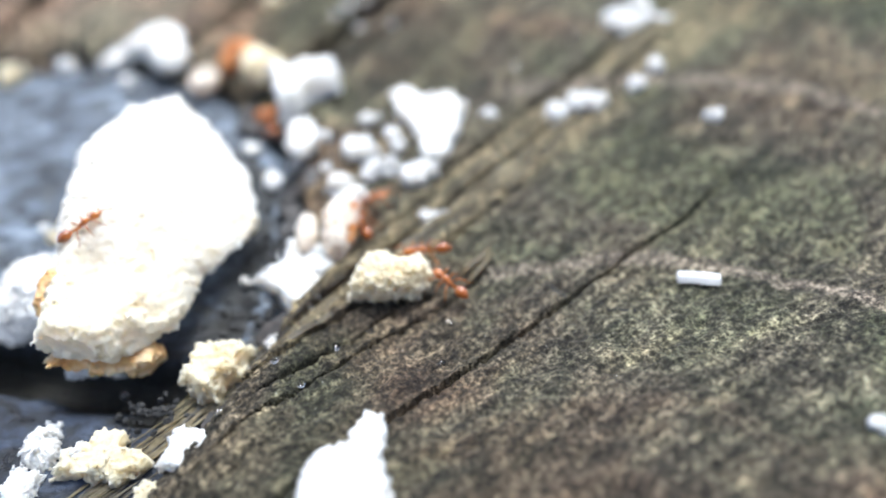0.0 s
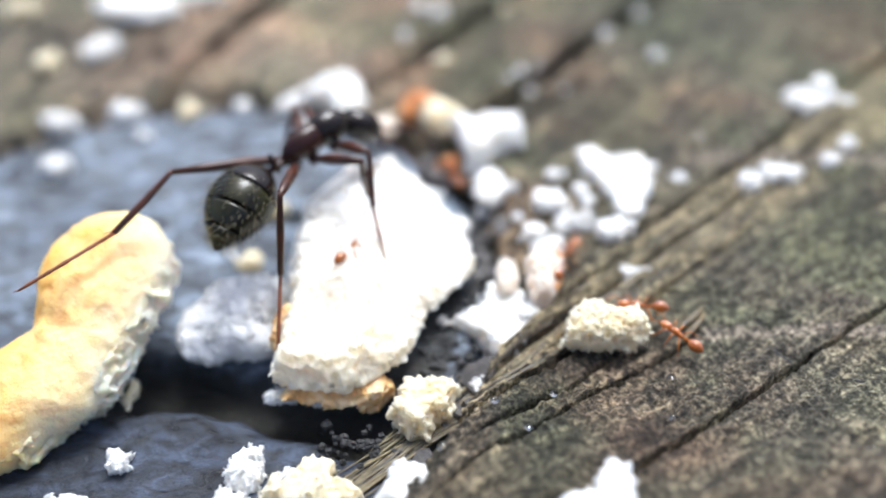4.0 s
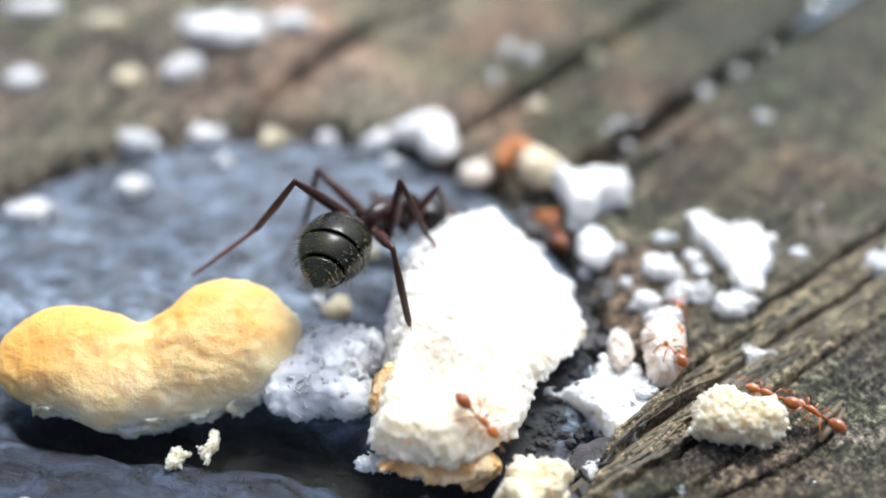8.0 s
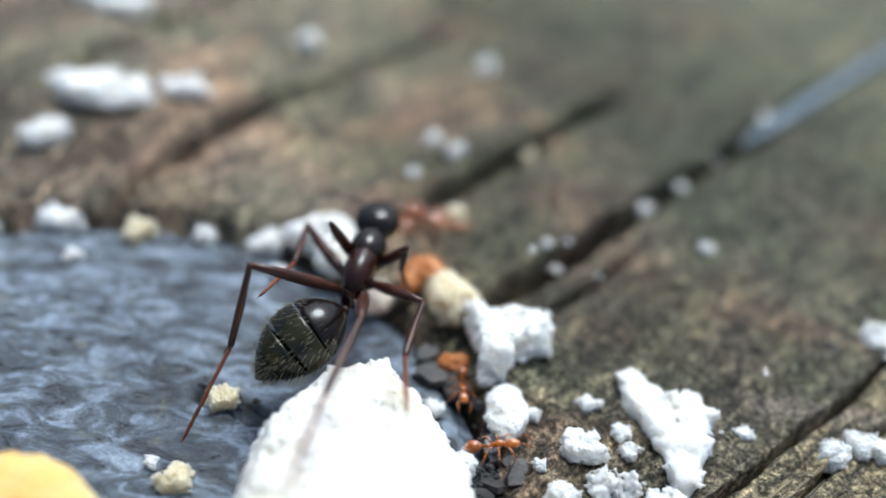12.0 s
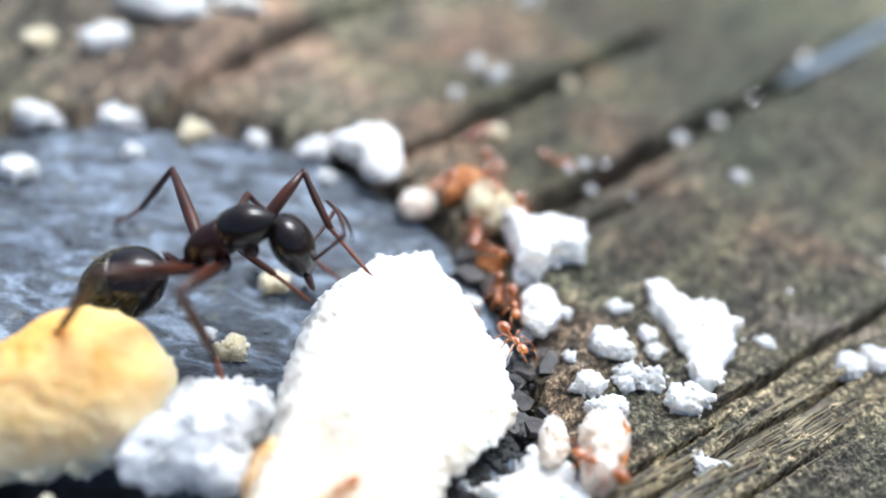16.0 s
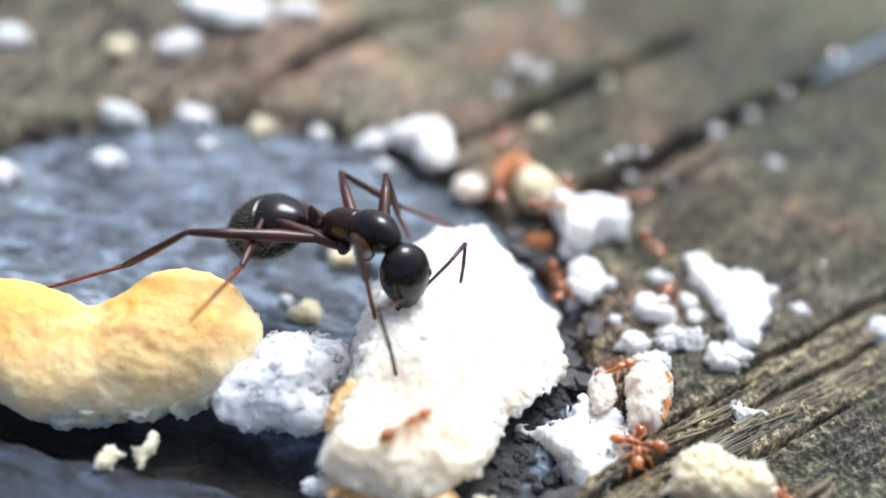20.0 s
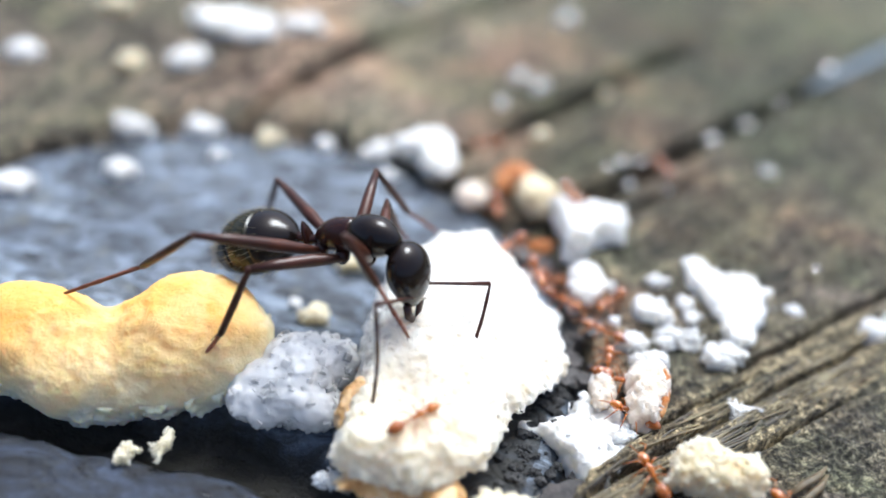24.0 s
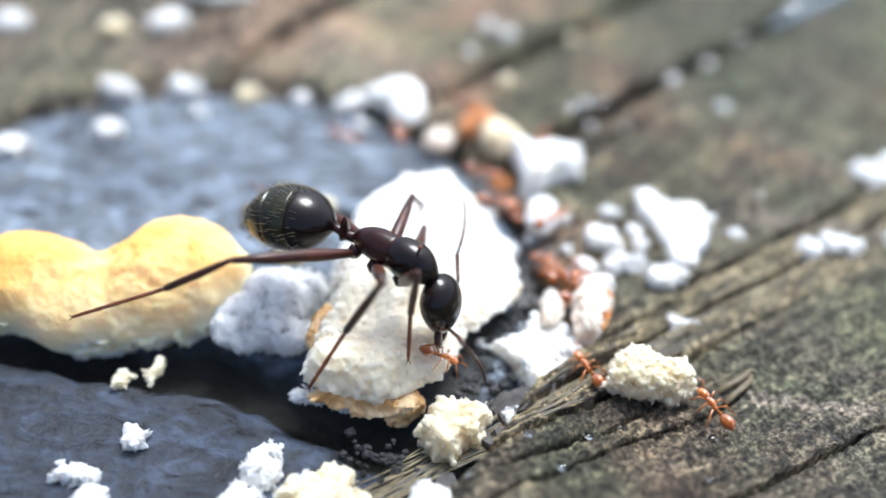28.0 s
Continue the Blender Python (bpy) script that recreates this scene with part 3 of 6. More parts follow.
def build_wood():
    xs = spaced([(-150, -60, 6), (-60, -34, 0.5), (-34, -12, 0.26), (-12, 14, 0.10), (14, 32, 0.26), (32, 60, 1.0), (60, 150, 6)])
    ys = spaced([(-40, 6, 3), (6, 9, 0.3), (9, 30, 0.10), (30, 52, 0.15), (52, 92, 0.36), (92, 130, 3), (130, 190, 8)])
    gx, gy = np.meshgrid(xs, ys)
    x, y = gx.ravel(), gy.ravel()
    z = wood_height(x, y)
    nx, ny = len(xs), len(ys)
    q = np.arange(nx * ny).reshape(ny, nx)
    faces = np.stack([q[:-1, :-1], q[:-1, 1:], q[1:, 1:], q[1:, :-1]], -1).reshape(-1, 4)
    rim = np.concatenate([q[0, :], q[1:, -1], q[-1, -2::-1], q[-2:0:-1, 0]])
    top = np.stack([x, y, z], 1)
    low = top[rim] * [1, 1, 0] + [0, 0, -30]
    n = len(top)
    side = [[int(rim[i]), n + i, n + (i + 1) % len(rim), int(rim[(i + 1) % len(rim)])] for i in range(len(rim))]
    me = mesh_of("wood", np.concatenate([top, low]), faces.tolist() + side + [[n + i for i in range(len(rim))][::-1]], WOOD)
    r, a = np.hypot(x - FAN[0], y - FAN[1]), np.arctan2(y - FAN[1], x - FAN[0])
    uv = np.concatenate([np.stack([a * 75.0, r], 1), np.stack([a * 75.0, r], 1)[rim]])
    loops = np.zeros(len(me.loops), np.int32)
    me.loops.foreach_get("vertex_index", loops)
    me.uv_layers.new(name="grain").data.foreach_set("uv", uv[loops].ravel())
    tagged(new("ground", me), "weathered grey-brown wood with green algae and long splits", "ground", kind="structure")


def build_disc():
    """A round grey plate, sunk in its socket, with a worn edge."""
    rs = np.concatenate([np.linspace(0, 14.6, 60), np.linspace(14.7, DISC_R - 0.1, 14), [DISC_R, DISC_R]])
    turns = 260
    verts, faces, shade_and_grit = [], [], []
    ang = np.linspace(0, 2 * math.pi, turns, endpoint=False)
    for k, r in enumerate(rs):
        w = r * (1 + 0.012 * fbm(np.stack([np.cos(ang) * 3, np.sin(ang) * 3, 0 * ang], 1), 3, 60) * (r > 10))
        x, y = w * np.cos(ang), w * np.sin(ang)
        p = np.stack([x * 0.35, y * 0.35, 0 * x], 1)
        z = 0.25 * fbm(p, 4, 61) + 0.10 * fbm(p * 7, 3, 62) - 0.7 * step(14.8, 16.0, np.full(turns, r)) ** 2
        groove = np.abs(y - 5.6 + 0.28 * (x - 6) + 0.6 * fbm(p * 3, 2, 63)) + 9 * step(2.0, 2.6, np.abs(x - 6.3))
        z = z - 0.9 * step(0.45, 0.12, groove)
        # a hollow in front of bun and bread, painted near-black as their shade
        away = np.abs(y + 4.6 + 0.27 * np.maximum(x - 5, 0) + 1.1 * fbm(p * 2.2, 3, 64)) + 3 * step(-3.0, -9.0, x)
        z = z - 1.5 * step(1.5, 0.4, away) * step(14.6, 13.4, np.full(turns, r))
        # dark grit by the plate's right edge
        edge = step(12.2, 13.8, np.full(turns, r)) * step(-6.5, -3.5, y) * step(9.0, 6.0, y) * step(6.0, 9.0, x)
        shade_and_grit.append(np.maximum(step(1.7, 0.6, away + 0.9 * fbm(p * 6, 3, 65)), 0.8 * edge))
        if k == len(rs) - 1:
            z = z - 1.9
        verts.append(np.stack([x, y, z], 1))
    for k in range(len(rs) - 1):
        for s in range(turns):
            a, b = k * turns + s, k * turns + (s + 1) % turns
            faces.append([a, b, b + turns, a + turns])
    plate = tagged(new("disc"), "round dull grey metal plate sunk into the wood", "metal plate")
    plate.matrix_basis = at(*DISC_MID, -0.55)
    split = 61
    face = piece("plate_face", mesh_of("plate_face", np.concatenate(verts[:split + 1]), faces[:split * turns], DISC), plate, None, "mottled slate-grey face with a hollow and painted-in shade")
    face.data.attributes.new("shade_and_grit", "FLOAT", "POINT").data.foreach_set("value", np.concatenate(shade_and_grit[:split + 1]))
    rim = [[i - split * turns for i in q] for q in faces[split * turns:]]
    rim.append([(len(rs) - 1 - split) * turns + s for s in range(turns)][::-1])
    piece("rim", mesh_of("rim", np.concatenate(verts[split:]), rim, DISC), plate, None, "worn rounded rim")


build_wood()
build_disc()
DISC_TOP = -0.5

# ---- bread and crumbs ----
def ground_at(x, y):
    if math.hypot(x - DISC_MID[0], y - DISC_MID[1]) < DISC_R - 0.3:
        return DISC_TOP - 0.05
    return float(wood_height(np.array([x, x + 0.4, x - 0.4, x, x]), np.array([y, y, y, y + 0.4, y - 0.4])).clip(-0.8, 9).mean())


def build_bread():
    """The large torn piece: a broad white crumb, higher at the back and the near end, with a toasted crust below its near lip."""
    thing = tagged(new("bread_piece"), "large torn piece of white bread with a toasted lower edge", "bread")
    outline = [(-2.8, -7.0), (0.2, -7.4), (2.2, -5.9), (2.9, -3.4), (4.9, -0.9), (3.9, 1.8), (2.2, 4.2), (0.7, 5.5), (-1.6, 4.6), (-3.2, 1.4), (-3.2, -1.6), (-2.7, -4.0)]

    def lid(x, y):
        hollow = 0.9 * np.exp(-((x + 1.0) / 0.8) ** 2 - ((y + 4.4) / 1.3) ** 2)
        return 3.1 + 0.25 * np.cos(y * 0.55) - 0.52 * np.maximum(x - 0.4, 0) - 0.10 * np.maximum(-4.5 - y, 0) - hollow
    v, f = torn_flake(outline, 3.4, 0.085, 4, 0.10, 0.34, 1.3, lid)
    piece("crumb", mesh_of("crumb", v, f, BREAD), thing)
    v, f = torn([(0, 0.1, 0.1, 1.7, 0.8, 0.45), (1.45, -0.3, -0.25, 0.75, 0.75, 0.7), (-1.5, 0.25, 0.25, 0.8, 0.7, 0.45)], 0.07, 9, 0.3, 0.16, 0.07, 0.7, cuts=3)
    piece("crust", mesh_of("crust", v, f, TOAST), thing, at(-0.4, -6.7, 0.72, 14, 0, 4), "toasted brown crust")
    v, f = torn([(0, 0, 0, 0.36, 0.8, 0.5), (0.1, 0.6, 0.25, 0.3, 0.5, 0.4)], 0.06, 10, 0.2, 0.12, 0.06, 0.8)
    piece("crust", mesh_of("crust", v, f, TOAST), thing, at(-2.55, -5.0, 1.7, 10, 10, -6), "brown patch of crust")
    return thing


def build_bun():
    """Two joined round lobes: a smooth golden crust over a rough pale crumb."""
    thing = tagged(new("bun_piece"), "two-lobed piece of bun with golden crust", "bread")
    lobes = [(-3.0, 0.2, 0.0, 2.5, 1.9, 1.25), (2.5, 0.3, 0.0, 2.65, 2.3, 1.45), (0, -0.6, 0, 2.2, 1.4, 1.0), (-0.7, -1.4, -0.1, 1.7, 0.9, 0.8)]
    v, f = torn(lobes, 0.09, 14, 0.24, 0.05, 0.035, 1.5, cuts=0, melt=1.6, edge=0.6)
    v[:, 2] = np.maximum(v[:, 2], -0.25 + 0.5 * fbm(v * 0.9, 3, 77))
    piece("crust", mesh_of("crust", v, f, BUN_FACE), thing, None, "smooth golden crust")
    v, f = torn([(x + 0.06, y - 0.16, z - 0.2, rx * 0.95, ry * 0.95, rz) for x, y, z, rx, ry, rz in lobes], 0.1, 15, 0.3, 0.30, 0.08, 1.2, cuts=0, melt=1.5)
    v[:, 2] = np.minimum(v[:, 2], 0.25 - 0.2 * v[:, 1] + 0.3 * fbm(v * 2, 3, 5))
    piece("crumb", mesh_of("crumb", v, f, BUN_FACE), thing, None, "torn cream-coloured crumb")
    return thing


def build_sugar():
    """A lump of many small clear crystals on a cloudy core."""
    thing = tagged(new("sugar_lump"), "translucent whitish lump of sugar beside the bread", "sugar")
    thing.matrix_basis = at(-14.6, 20.6, DISC_TOP + 0.25)
    lobes = [(0, 0, 0.7, 1.6, 1.7, 1.2), (-1.0, -0.8, 0.5, 1.3, 1.2, 1.0), (0.9, 0.9, 0.7, 1.2, 1.2, 1.0), (0.8, -0.7, 0.4, 1.1, 1.0, 0.9)]
    v, f = torn(lobes, 0.09, 21, 0.35, 0.12, 0.04, 0.9, floor=-0.3, cuts=3)
    piece("core", mesh_of("core", v, f, SUGAR), thing, None, "cloudy sugar core")
    rnd = random.Random(22)
    box = np.array([(a, b, c) for a in (-1, 1) for b in (-1, 1) for c in (-1, 1)], float)
    sides = [[0, 1, 3, 2], [4, 6, 7, 5], [0, 4, 5, 1], [2, 3, 7, 6], [0, 2, 6, 4], [1, 5, 7, 3]]
    shapes = []
    for _ in range(280):
        p = v[rnd.randrange(len(v))] * 0.96
        r = 0.05 + 0.11 * rnd.random() ** 2
        turn = np.array(Euler([rnd.uniform(0, 6.28) for _ in range(3)]).to_matrix())
        shapes.append(((box * [r, r * rnd.uniform(0.7, 1), r * rnd.uniform(0.6, 1.3)]) @ turn.T + p, sides))
    tagged(piece("sugar_grain", mesh_of("sugar_grain", *joined(*shapes), SUGAR, False), thing, None, "small clear sugar crystals"), kind="stuff")
    return thing


def crumb(name, x, y, lobes, mat, label, seed, level=5, rough=0.16, group="", fine=0.12, lift=0.0, turn=0.0):
    size = max(max(abs(q[i]) + q[i + 3] for q in lobes) for i in (0, 1))
    if fine:
        v, f = torn(lobes, max(size / 13, 0.03) if level < 5 else max(size / 20, 0.05), seed, 0.15 * size**0.8, 0.09 * size**0.8, 0.08 * size**0.5, 0.6 * size**0.8, melt=0.25 * size, cuts=7)
    else:
        v, f = lobed(lobes, level, rough, 1.9, seed)
    low = v[:, 2].min()
    ob = new(name, mesh_of(name, v, f, mat))
    ob.matrix_basis = at(x, y, ground_at(x, y) - low * 0.75 + lift, 0, 0, turn)
    return tagged(ob, label, "crumb", group)


BREAD_PIECE = build_bread()
BUN = build_bun()
build_sugar()


def flat_crumb(x, y, outline, height, mat, label, seed, group="", lift=0.0, rag=0.10):
    size = max(max(abs(a), abs(b)) for a, b in outline)
    v, f = torn_flake(outline, height, max(size / 22, 0.03), seed, rag * size**0.6, wave=0.75 * size**0.6)
    ob = new("bread_crumb", mesh_of("bread_crumb", v, f, mat))
    ob.matrix_basis = at(x, y, ground_at(x, y) - 0.12 * height + lift)
    return tagged(ob, label, "crumb", group)


flat_crumb(1.1, 28.6, [(-1.7, 3.2), (-0.8, 3.4), (0.0, 2.4), (1.3, 2.5), (1.9, 1.2), (1.2, -0.5), (0.4, -2.0), (-0.3, -1.9), (-0.6, 0.1), (-1.5, 1.6)], 0.8, WHITE_CRUMB, "white heart-shaped crumb lying on bare wood", 31)
flat_crumb(-5.3, 32.0, [(-1.6, 1.9), (-0.4, 1.3), (0.6, 1.4), (2.2, 1.5), (1.9, 0.2), (0.7, -0.6), (0.4, -1.7), (-0.6, -1.5), (-0.9, 0.0)], 1.5, WHITE_CRUMB, "large white crumb at the plate's rim", 32)
crumb("bread_crumb", -4.9, 29.0, [(0, 0, 0, 0.7, 1.1, 0.5), (0.3, -0.5, 0, 0.5, 0.9, 0.4)], WHITE_CRUMB, "narrow white crumb beside the rim", 33)
crumb("bread_crumb", -7.2, 34.2, [(0, 0, 0, 1.1, 1.0, 0.9), (-0.6, 0.8, 0, 0.8, 0.8, 0.7)], CREAM_CRUMB, "cream crumb wedged between white crumbs", 34)
crumb("crust_crumb", -8.7, 36.0, [(0, 0, 0, 1.0, 0.75, 0.75), (0.6, -0.5, 0, 0.7, 0.65, 0.7), (-0.6, -0.6, -0.1, 0.45, 0.8, 0.5)], ORANGE_CRUST, "crumpled orange-brown crust among white crumbs", 35)
crumb("crust_crumb", -7.0, 31.6, [(0, 0, 0, 0.55, 0.4, 0.4), (0.4, 0.1, 0, 0.35, 0.35, 0.35)], ORANGE_CRUST, "small orange-brown crust at the plate's rim", 36)
crumb("bread_crumb", -13.5, 38.0, [(0, 0, 0, 1.3, 1.0, 1.0), (0.9, -1.4, 0, 0.8, 1.1, 0.7), (-1.0, -0.2, 0, 0.8, 0.7, 0.6)], WHITE_CRUMB, "white crumb at the back of the plate", 36, 5)
crumb("bread_crumb", -10.6, 34.6, [(0, 0, 0, 0.8, 1.0, 0.6)], PALE_CRUMB, "pale crumb at the back of the plate", 37)
flat_crumb(-4.5, 20.8, [(-2.2, 0.3), (-1.2, 0.6), (-0.2, 1.8), (1.2, 1.5), (1.6, -0.2), (0.9, -1.8), (-0.2, -1.6), (-0.9, -0.5)], 1.2, WHITE_CRUMB, "white crumb lying on the plate's near rim", 38)
PINK = crumb("bread_crumb", -2.7, 22.6, [(0, 0, 0.2, 0.6, 1.5, 0.75), (0.2, 0.5, 0.2, 0.6, 0.9, 0.8)], PALE_CRUMB, "oblong pinkish crumb with a smooth side", 39)
v, f = torn([(0, 0, 0, 0.28, 1.1, 0.45), (0.05, 0.6, 0.1, 0.25, 0.5, 0.4)], 0.05, 62, 0.12, 0.1, 0.03, 0.6)
piece("crust", mesh_of("crust", v, f, ORANGE_CRUST), PINK, at(0.5, 0.1, 0.35), "orange-brown crust strip")
crumb("bread_crumb", -4.1, 22.8, [(0, 0, 0.1, 0.45, 0.95, 0.5)], PALE_CRUMB, "small pinkish crumb beside an oblong one", 40)
flat_crumb(-7.1, 13.2, [(-1.0, -0.4), (-0.7, 0.7), (0.1, 0.9), (1.1, 0.5), (0.8, -0.5), (0.0, -0.8)], 0.75, WHITE_CRUMB, "white crumb on the grooved edge of the wood", 41)
flat_crumb(-1.7, 11.8, [(-1.6, -1.5), (-0.9, 0.2), (0.1, 0.6), (0.6, 1.7), (1.3, 1.4), (1.3, -0.3), (1.4, -1.7)], 0.7, WHITE_CRUMB, "flat white crumb on bare wood", 42)
flat_crumb(-7.1, 16.8, [(-1.1, -0.5), (-0.8, 0.8), (0.3, 0.9), (1.2, 0.8), (1.1, -0.4), (0.5, -0.7), (0.4, -1.4), (-0.4, -1.2)], 1.5, CREAM_CRUMB, "cream blocky crumb below the large bread", 43)
flat_crumb(-10.9, 13.7, [(-1.3, -0.6), (-0.8, 0.4), (0.2, 1.0), (1.2, 0.9), (1.0, -0.3), (0.2, -0.8)], 0.8, CREAM_CRUMB, "cream flat crumb on the plate", 44)
v, f = rings([(-0.78, 0, 0), (-0.74, 0, 0), (-0.2, 0.02, 0.02), (0.35, 0.01, 0), (0.74, 0, 0), (0.77, 0, 0)], [0.2, 0.27, 0.26, 0.28, 0.26, 0.2], 5, 0.8)
SLIVER = tagged(new("sliver", mesh_of("sliver", v, f, SUGAR, False)), "glossy white sliver lying on bare wood", "sliver")
SLIVER.matrix_basis = at(10.8, 18.7, ground_at(10.8, 18.7) + 0.2, 0, 0, -12)
CRUMBS = (  # x, y, half width, half depth, height, kind
    (-1.8, 30.1, 0.5, 0.35, 0.3, 0), (-0.7, 28.9, 0.4, 0.4, 0.3, 0), (-3.9, 29.2, 0.4, 0.4, 0.3, 0), (-2.1, 27.9, 0.85, 0.7, 0.5, 0), (-1.4, 26.5, 1.0, 0.65, 0.5, 0),
    (0.4, 26.0, 0.95, 0.55, 0.45, 0), (-2.9, 25.7, 0.65, 0.6, 0.5, 0), (-2.3, 24.6, 0.7, 0.6, 0.5, 0), (3.9, 29.8, 0.42, 0.3, 0.25, 0), (-7.4, 29.2, 0.55, 0.5, 0.35, 0),
    (-6.1, 26.9, 0.5, 0.85, 0.4, 0), (-5.2, 28.0, 0.35, 0.45, 0.3, 0), (1.0, 23.6, 0.8, 0.4, 0.35, 0), (-5.2, 18.0, 0.5, 0.5, 0.5, 0))
CRUMBS_FAR = (
    (7.1, 29.2, 0.75, 0.55, 0.5, 0), (8.8, 29.8, 0.7, 0.6, 0.5, 0), (-8.4, 48.1, 0.6, 0.6, 0.5, 0), (-9.8, 49.0, 0.55, 0.7, 0.5, 0), (-10.4, 45.0, 0.43, 0.43, 0.4, 0),
    (-22.0, 37.4, 0.8, 0.8, 0.6, 1), (-16.2, 37.6, 0.9, 0.8, 0.6, 0), (-19.0, 37.8, 0.6, 0.5, 0.5, 0), (-25.7, 37.4, 1.4, 1.2, 1.0, 0), (-29.4, 36.2, 1.1, 0.8, 0.7, 0))
CRUMBS_BACK = (
    (-26.8, 45.6, 3.3, 1.8, 1.2, 0), (-28.8, 42.4, 1.3, 1.2, 0.9, 0), (-23.2, 47.3, 1.4, 1.1, 0.9, 0), (-38.3, 41.2, 1.4, 1.0, 0.8, 0), (-30.8, 57.0, 2.6, 1.4, 1.2, 0), (-19.2, 57.6, 0.9, 0.9, 0.7, 0), (-35.0, 46.0, 1.1, 0.9, 0.6, 1),
    (-31.9, 41.6, 0.8, 0.7, 0.5, 1), (-41.0, 48.0, 1.8, 1.2, 0.8, 0), (-7.3, 60.9, 0.8, 0.9, 0.6, 0), (-7.9, 41.6, 0.6, 0.5, 0.4, 1), (12.1, 36.2, 1.8, 1.0, 0.8, 0),
    (-33.0, 58.0, 2.2, 1.2, 0.9, 0), (-45.0, 60.0, 2.4, 1.5, 0.9, 0))
CRUMBS_PLATE = (
    (-15.0, 28.2, 0.6, 0.55, 0.45, 1), (-15.3, 24.6, 0.65, 0.5, 0.4, 1), (-16.4, 25.2, 0.3, 0.3, 0.25, 0), (-27.6, 32.2, 0.9, 0.7, 0.5, 0), (-31.7, 29.6, 1.2, 0.7, 0.5, 0),
    (-9.8, 13.2, 0.95, 0.7, 0.6, 1), (-11.3, 13.7, 0.6, 0.5, 0.5, 0), (-12.8, 14.9, 0.4, 0.4, 0.35, 0), (-17.5, 14.6, 0.6, 0.55, 0.4, 0), (-18.6, 12.9, 0.8, 0.5, 0.4, 0))
CRUMBS_NEAR = (
    (-12.9, 14.2, 1.0, 0.7, 0.5, 0), (-13.2, 12.8, 0.9, 0.7, 0.5, 0), (-17.7, 12.2, 0.6, 0.4, 0.3, 0), (-12.2, 17.4, 0.8, 0.4, 0.3, 0), (-8.3, 12.0, 0.6, 0.4, 0.35, 1),
    (-18.1, 17.3, 0.35, 0.7, 0.3, 1), (-19.1, 16.9, 0.35, 0.5, 0.3, 1), (-11.0, 17.2, 0.5, 0.35, 0.3, 0), (14.0, 11.7, 0.35, 0.3, 0.25, 0), (-23.0, 14.5, 0.6, 0.4, 0.3, 0))
CRUMBS_DOTS = (
    (-2.7, 39.2, 0.28, 0.28, 0.25, 0), (-3.3, 40.1, 0.28, 0.28, 0.25, 0), (-0.9, 38.6, 0.22, 0.22, 0.2, 0), (4.5, 41.6, 0.48, 0.4, 0.3, 0), (-4.1, 49.9, 0.48, 0.45, 0.4, 1),
    (4.6, 48.8, 0.6, 0.4, 0.3, 0), (2.2, 45.8, 0.45, 0.45, 0.35, 0), (6.9, 29.4, 0.5, 0.5, 0.5, 0), (8.1, 29.9, 0.55, 0.55, 0.55, 0), (10.9, 30.7, 0.45, 0.45, 0.4, 0))
CRUMBS_MORE = (
    (12.1, 32.1, 0.5, 0.5, 0.4, 0), (13.8, 27.9, 0.45, 0.35, 0.3, 0), (4.2, 26.7, 0.25, 0.25, 0.25, 0), (-0.4, 28.3, 0.4, 0.4, 0.3, 0), (-3.6, 26.9, 0.3, 0.3, 0.25, 0),
    (12.5, 37.2, 0.65, 0.7, 0.5, 0), (-5.6, 30.4, 0.4, 0.4, 0.3, 0), (-15.0, 35.9, 0.5, 0.4, 0.3, 0), (-24.0, 35.2, 0.5, 0.4, 0.3, 0), (-3.2, 21.0, 0.4, 0.4, 0.35, 0))
seed = 100
for rows in (CRUMBS, CRUMBS_FAR, CRUMBS_BACK, CRUMBS_PLATE, CRUMBS_NEAR, CRUMBS_DOTS, CRUMBS_MORE):
    for x, y, a, b, h, kind in rows:
        seed += 1
        rnd = random.Random(seed)
        where = "on the grey plate" if math.hypot(x - DISC_MID[0], y - DISC_MID[1]) < DISC_R else "on the weathered wood"
        flat_crumb(x, y, ragged_ring(rnd, a * 1.05, b * 1.05), h * (0.8 if max(a, b) > 1.2 else 1.35), (WHITE_CRUMB, CREAM_CRUMB)[kind], ("small white crumb " if kind == 0 else "small cream crumb ") + where, seed, "scattered crumbs", 0.0, 0.11 if max(a, b) < 1 else 0.16)

# dark grit in the gap round the plate and below the bread
GRIT_SPOTS = ((-6.3, 19.5, 1.0, 1.5, 70), (-6.0, 22.4, 0.8, 1.4, 50), (-9.7, 15.4, 1.1, 0.9, 30), (-8.4, 15.4, 0.9, 0.9, 26), (-5.4, 26.6, 0.8, 2.2, 80), (-5.4, 23.2, 0.7, 1.6, 60), (-14.8, 28.4, 1.2, 0.8, 8), (-30.0, 33.0, 2.2, 1.0, 18), (-22.0, 37.6, 6.0, 0.6, 26))
for n, (x, y, a, b, count) in enumerate(GRIT_SPOTS):
    rnd = random.Random(900 + n)
    shapes = []
    for k in range(count):
        px, py, r = rnd.gauss(x, a * 0.55), rnd.gauss(y, b * 0.55), 0.04 + 0.15 * rnd.random() ** 2
        v, f = lobed([(0, 0, 0, r, r * rnd.uniform(0.6, 1), r * rnd.uniform(0.5, 0.9))], 2, 0.45, 2.6, 950 + 40 * n + k, ragged=0.9)
        shapes.append((v + [px, py, max(ground_at(px, py), -0.9) + r * 0.25], f))
    tagged(new("grit", mesh_of("grit", *joined(*shapes), GRIT, False)), "dark grey grit lying in the gap round the plate", "grit", kind="stuff")

# ---- small things on the wood ----
def on_wood(x, y):
    return float(wood_height(np.array([float(x)]), np.array([float(y)]))[0])


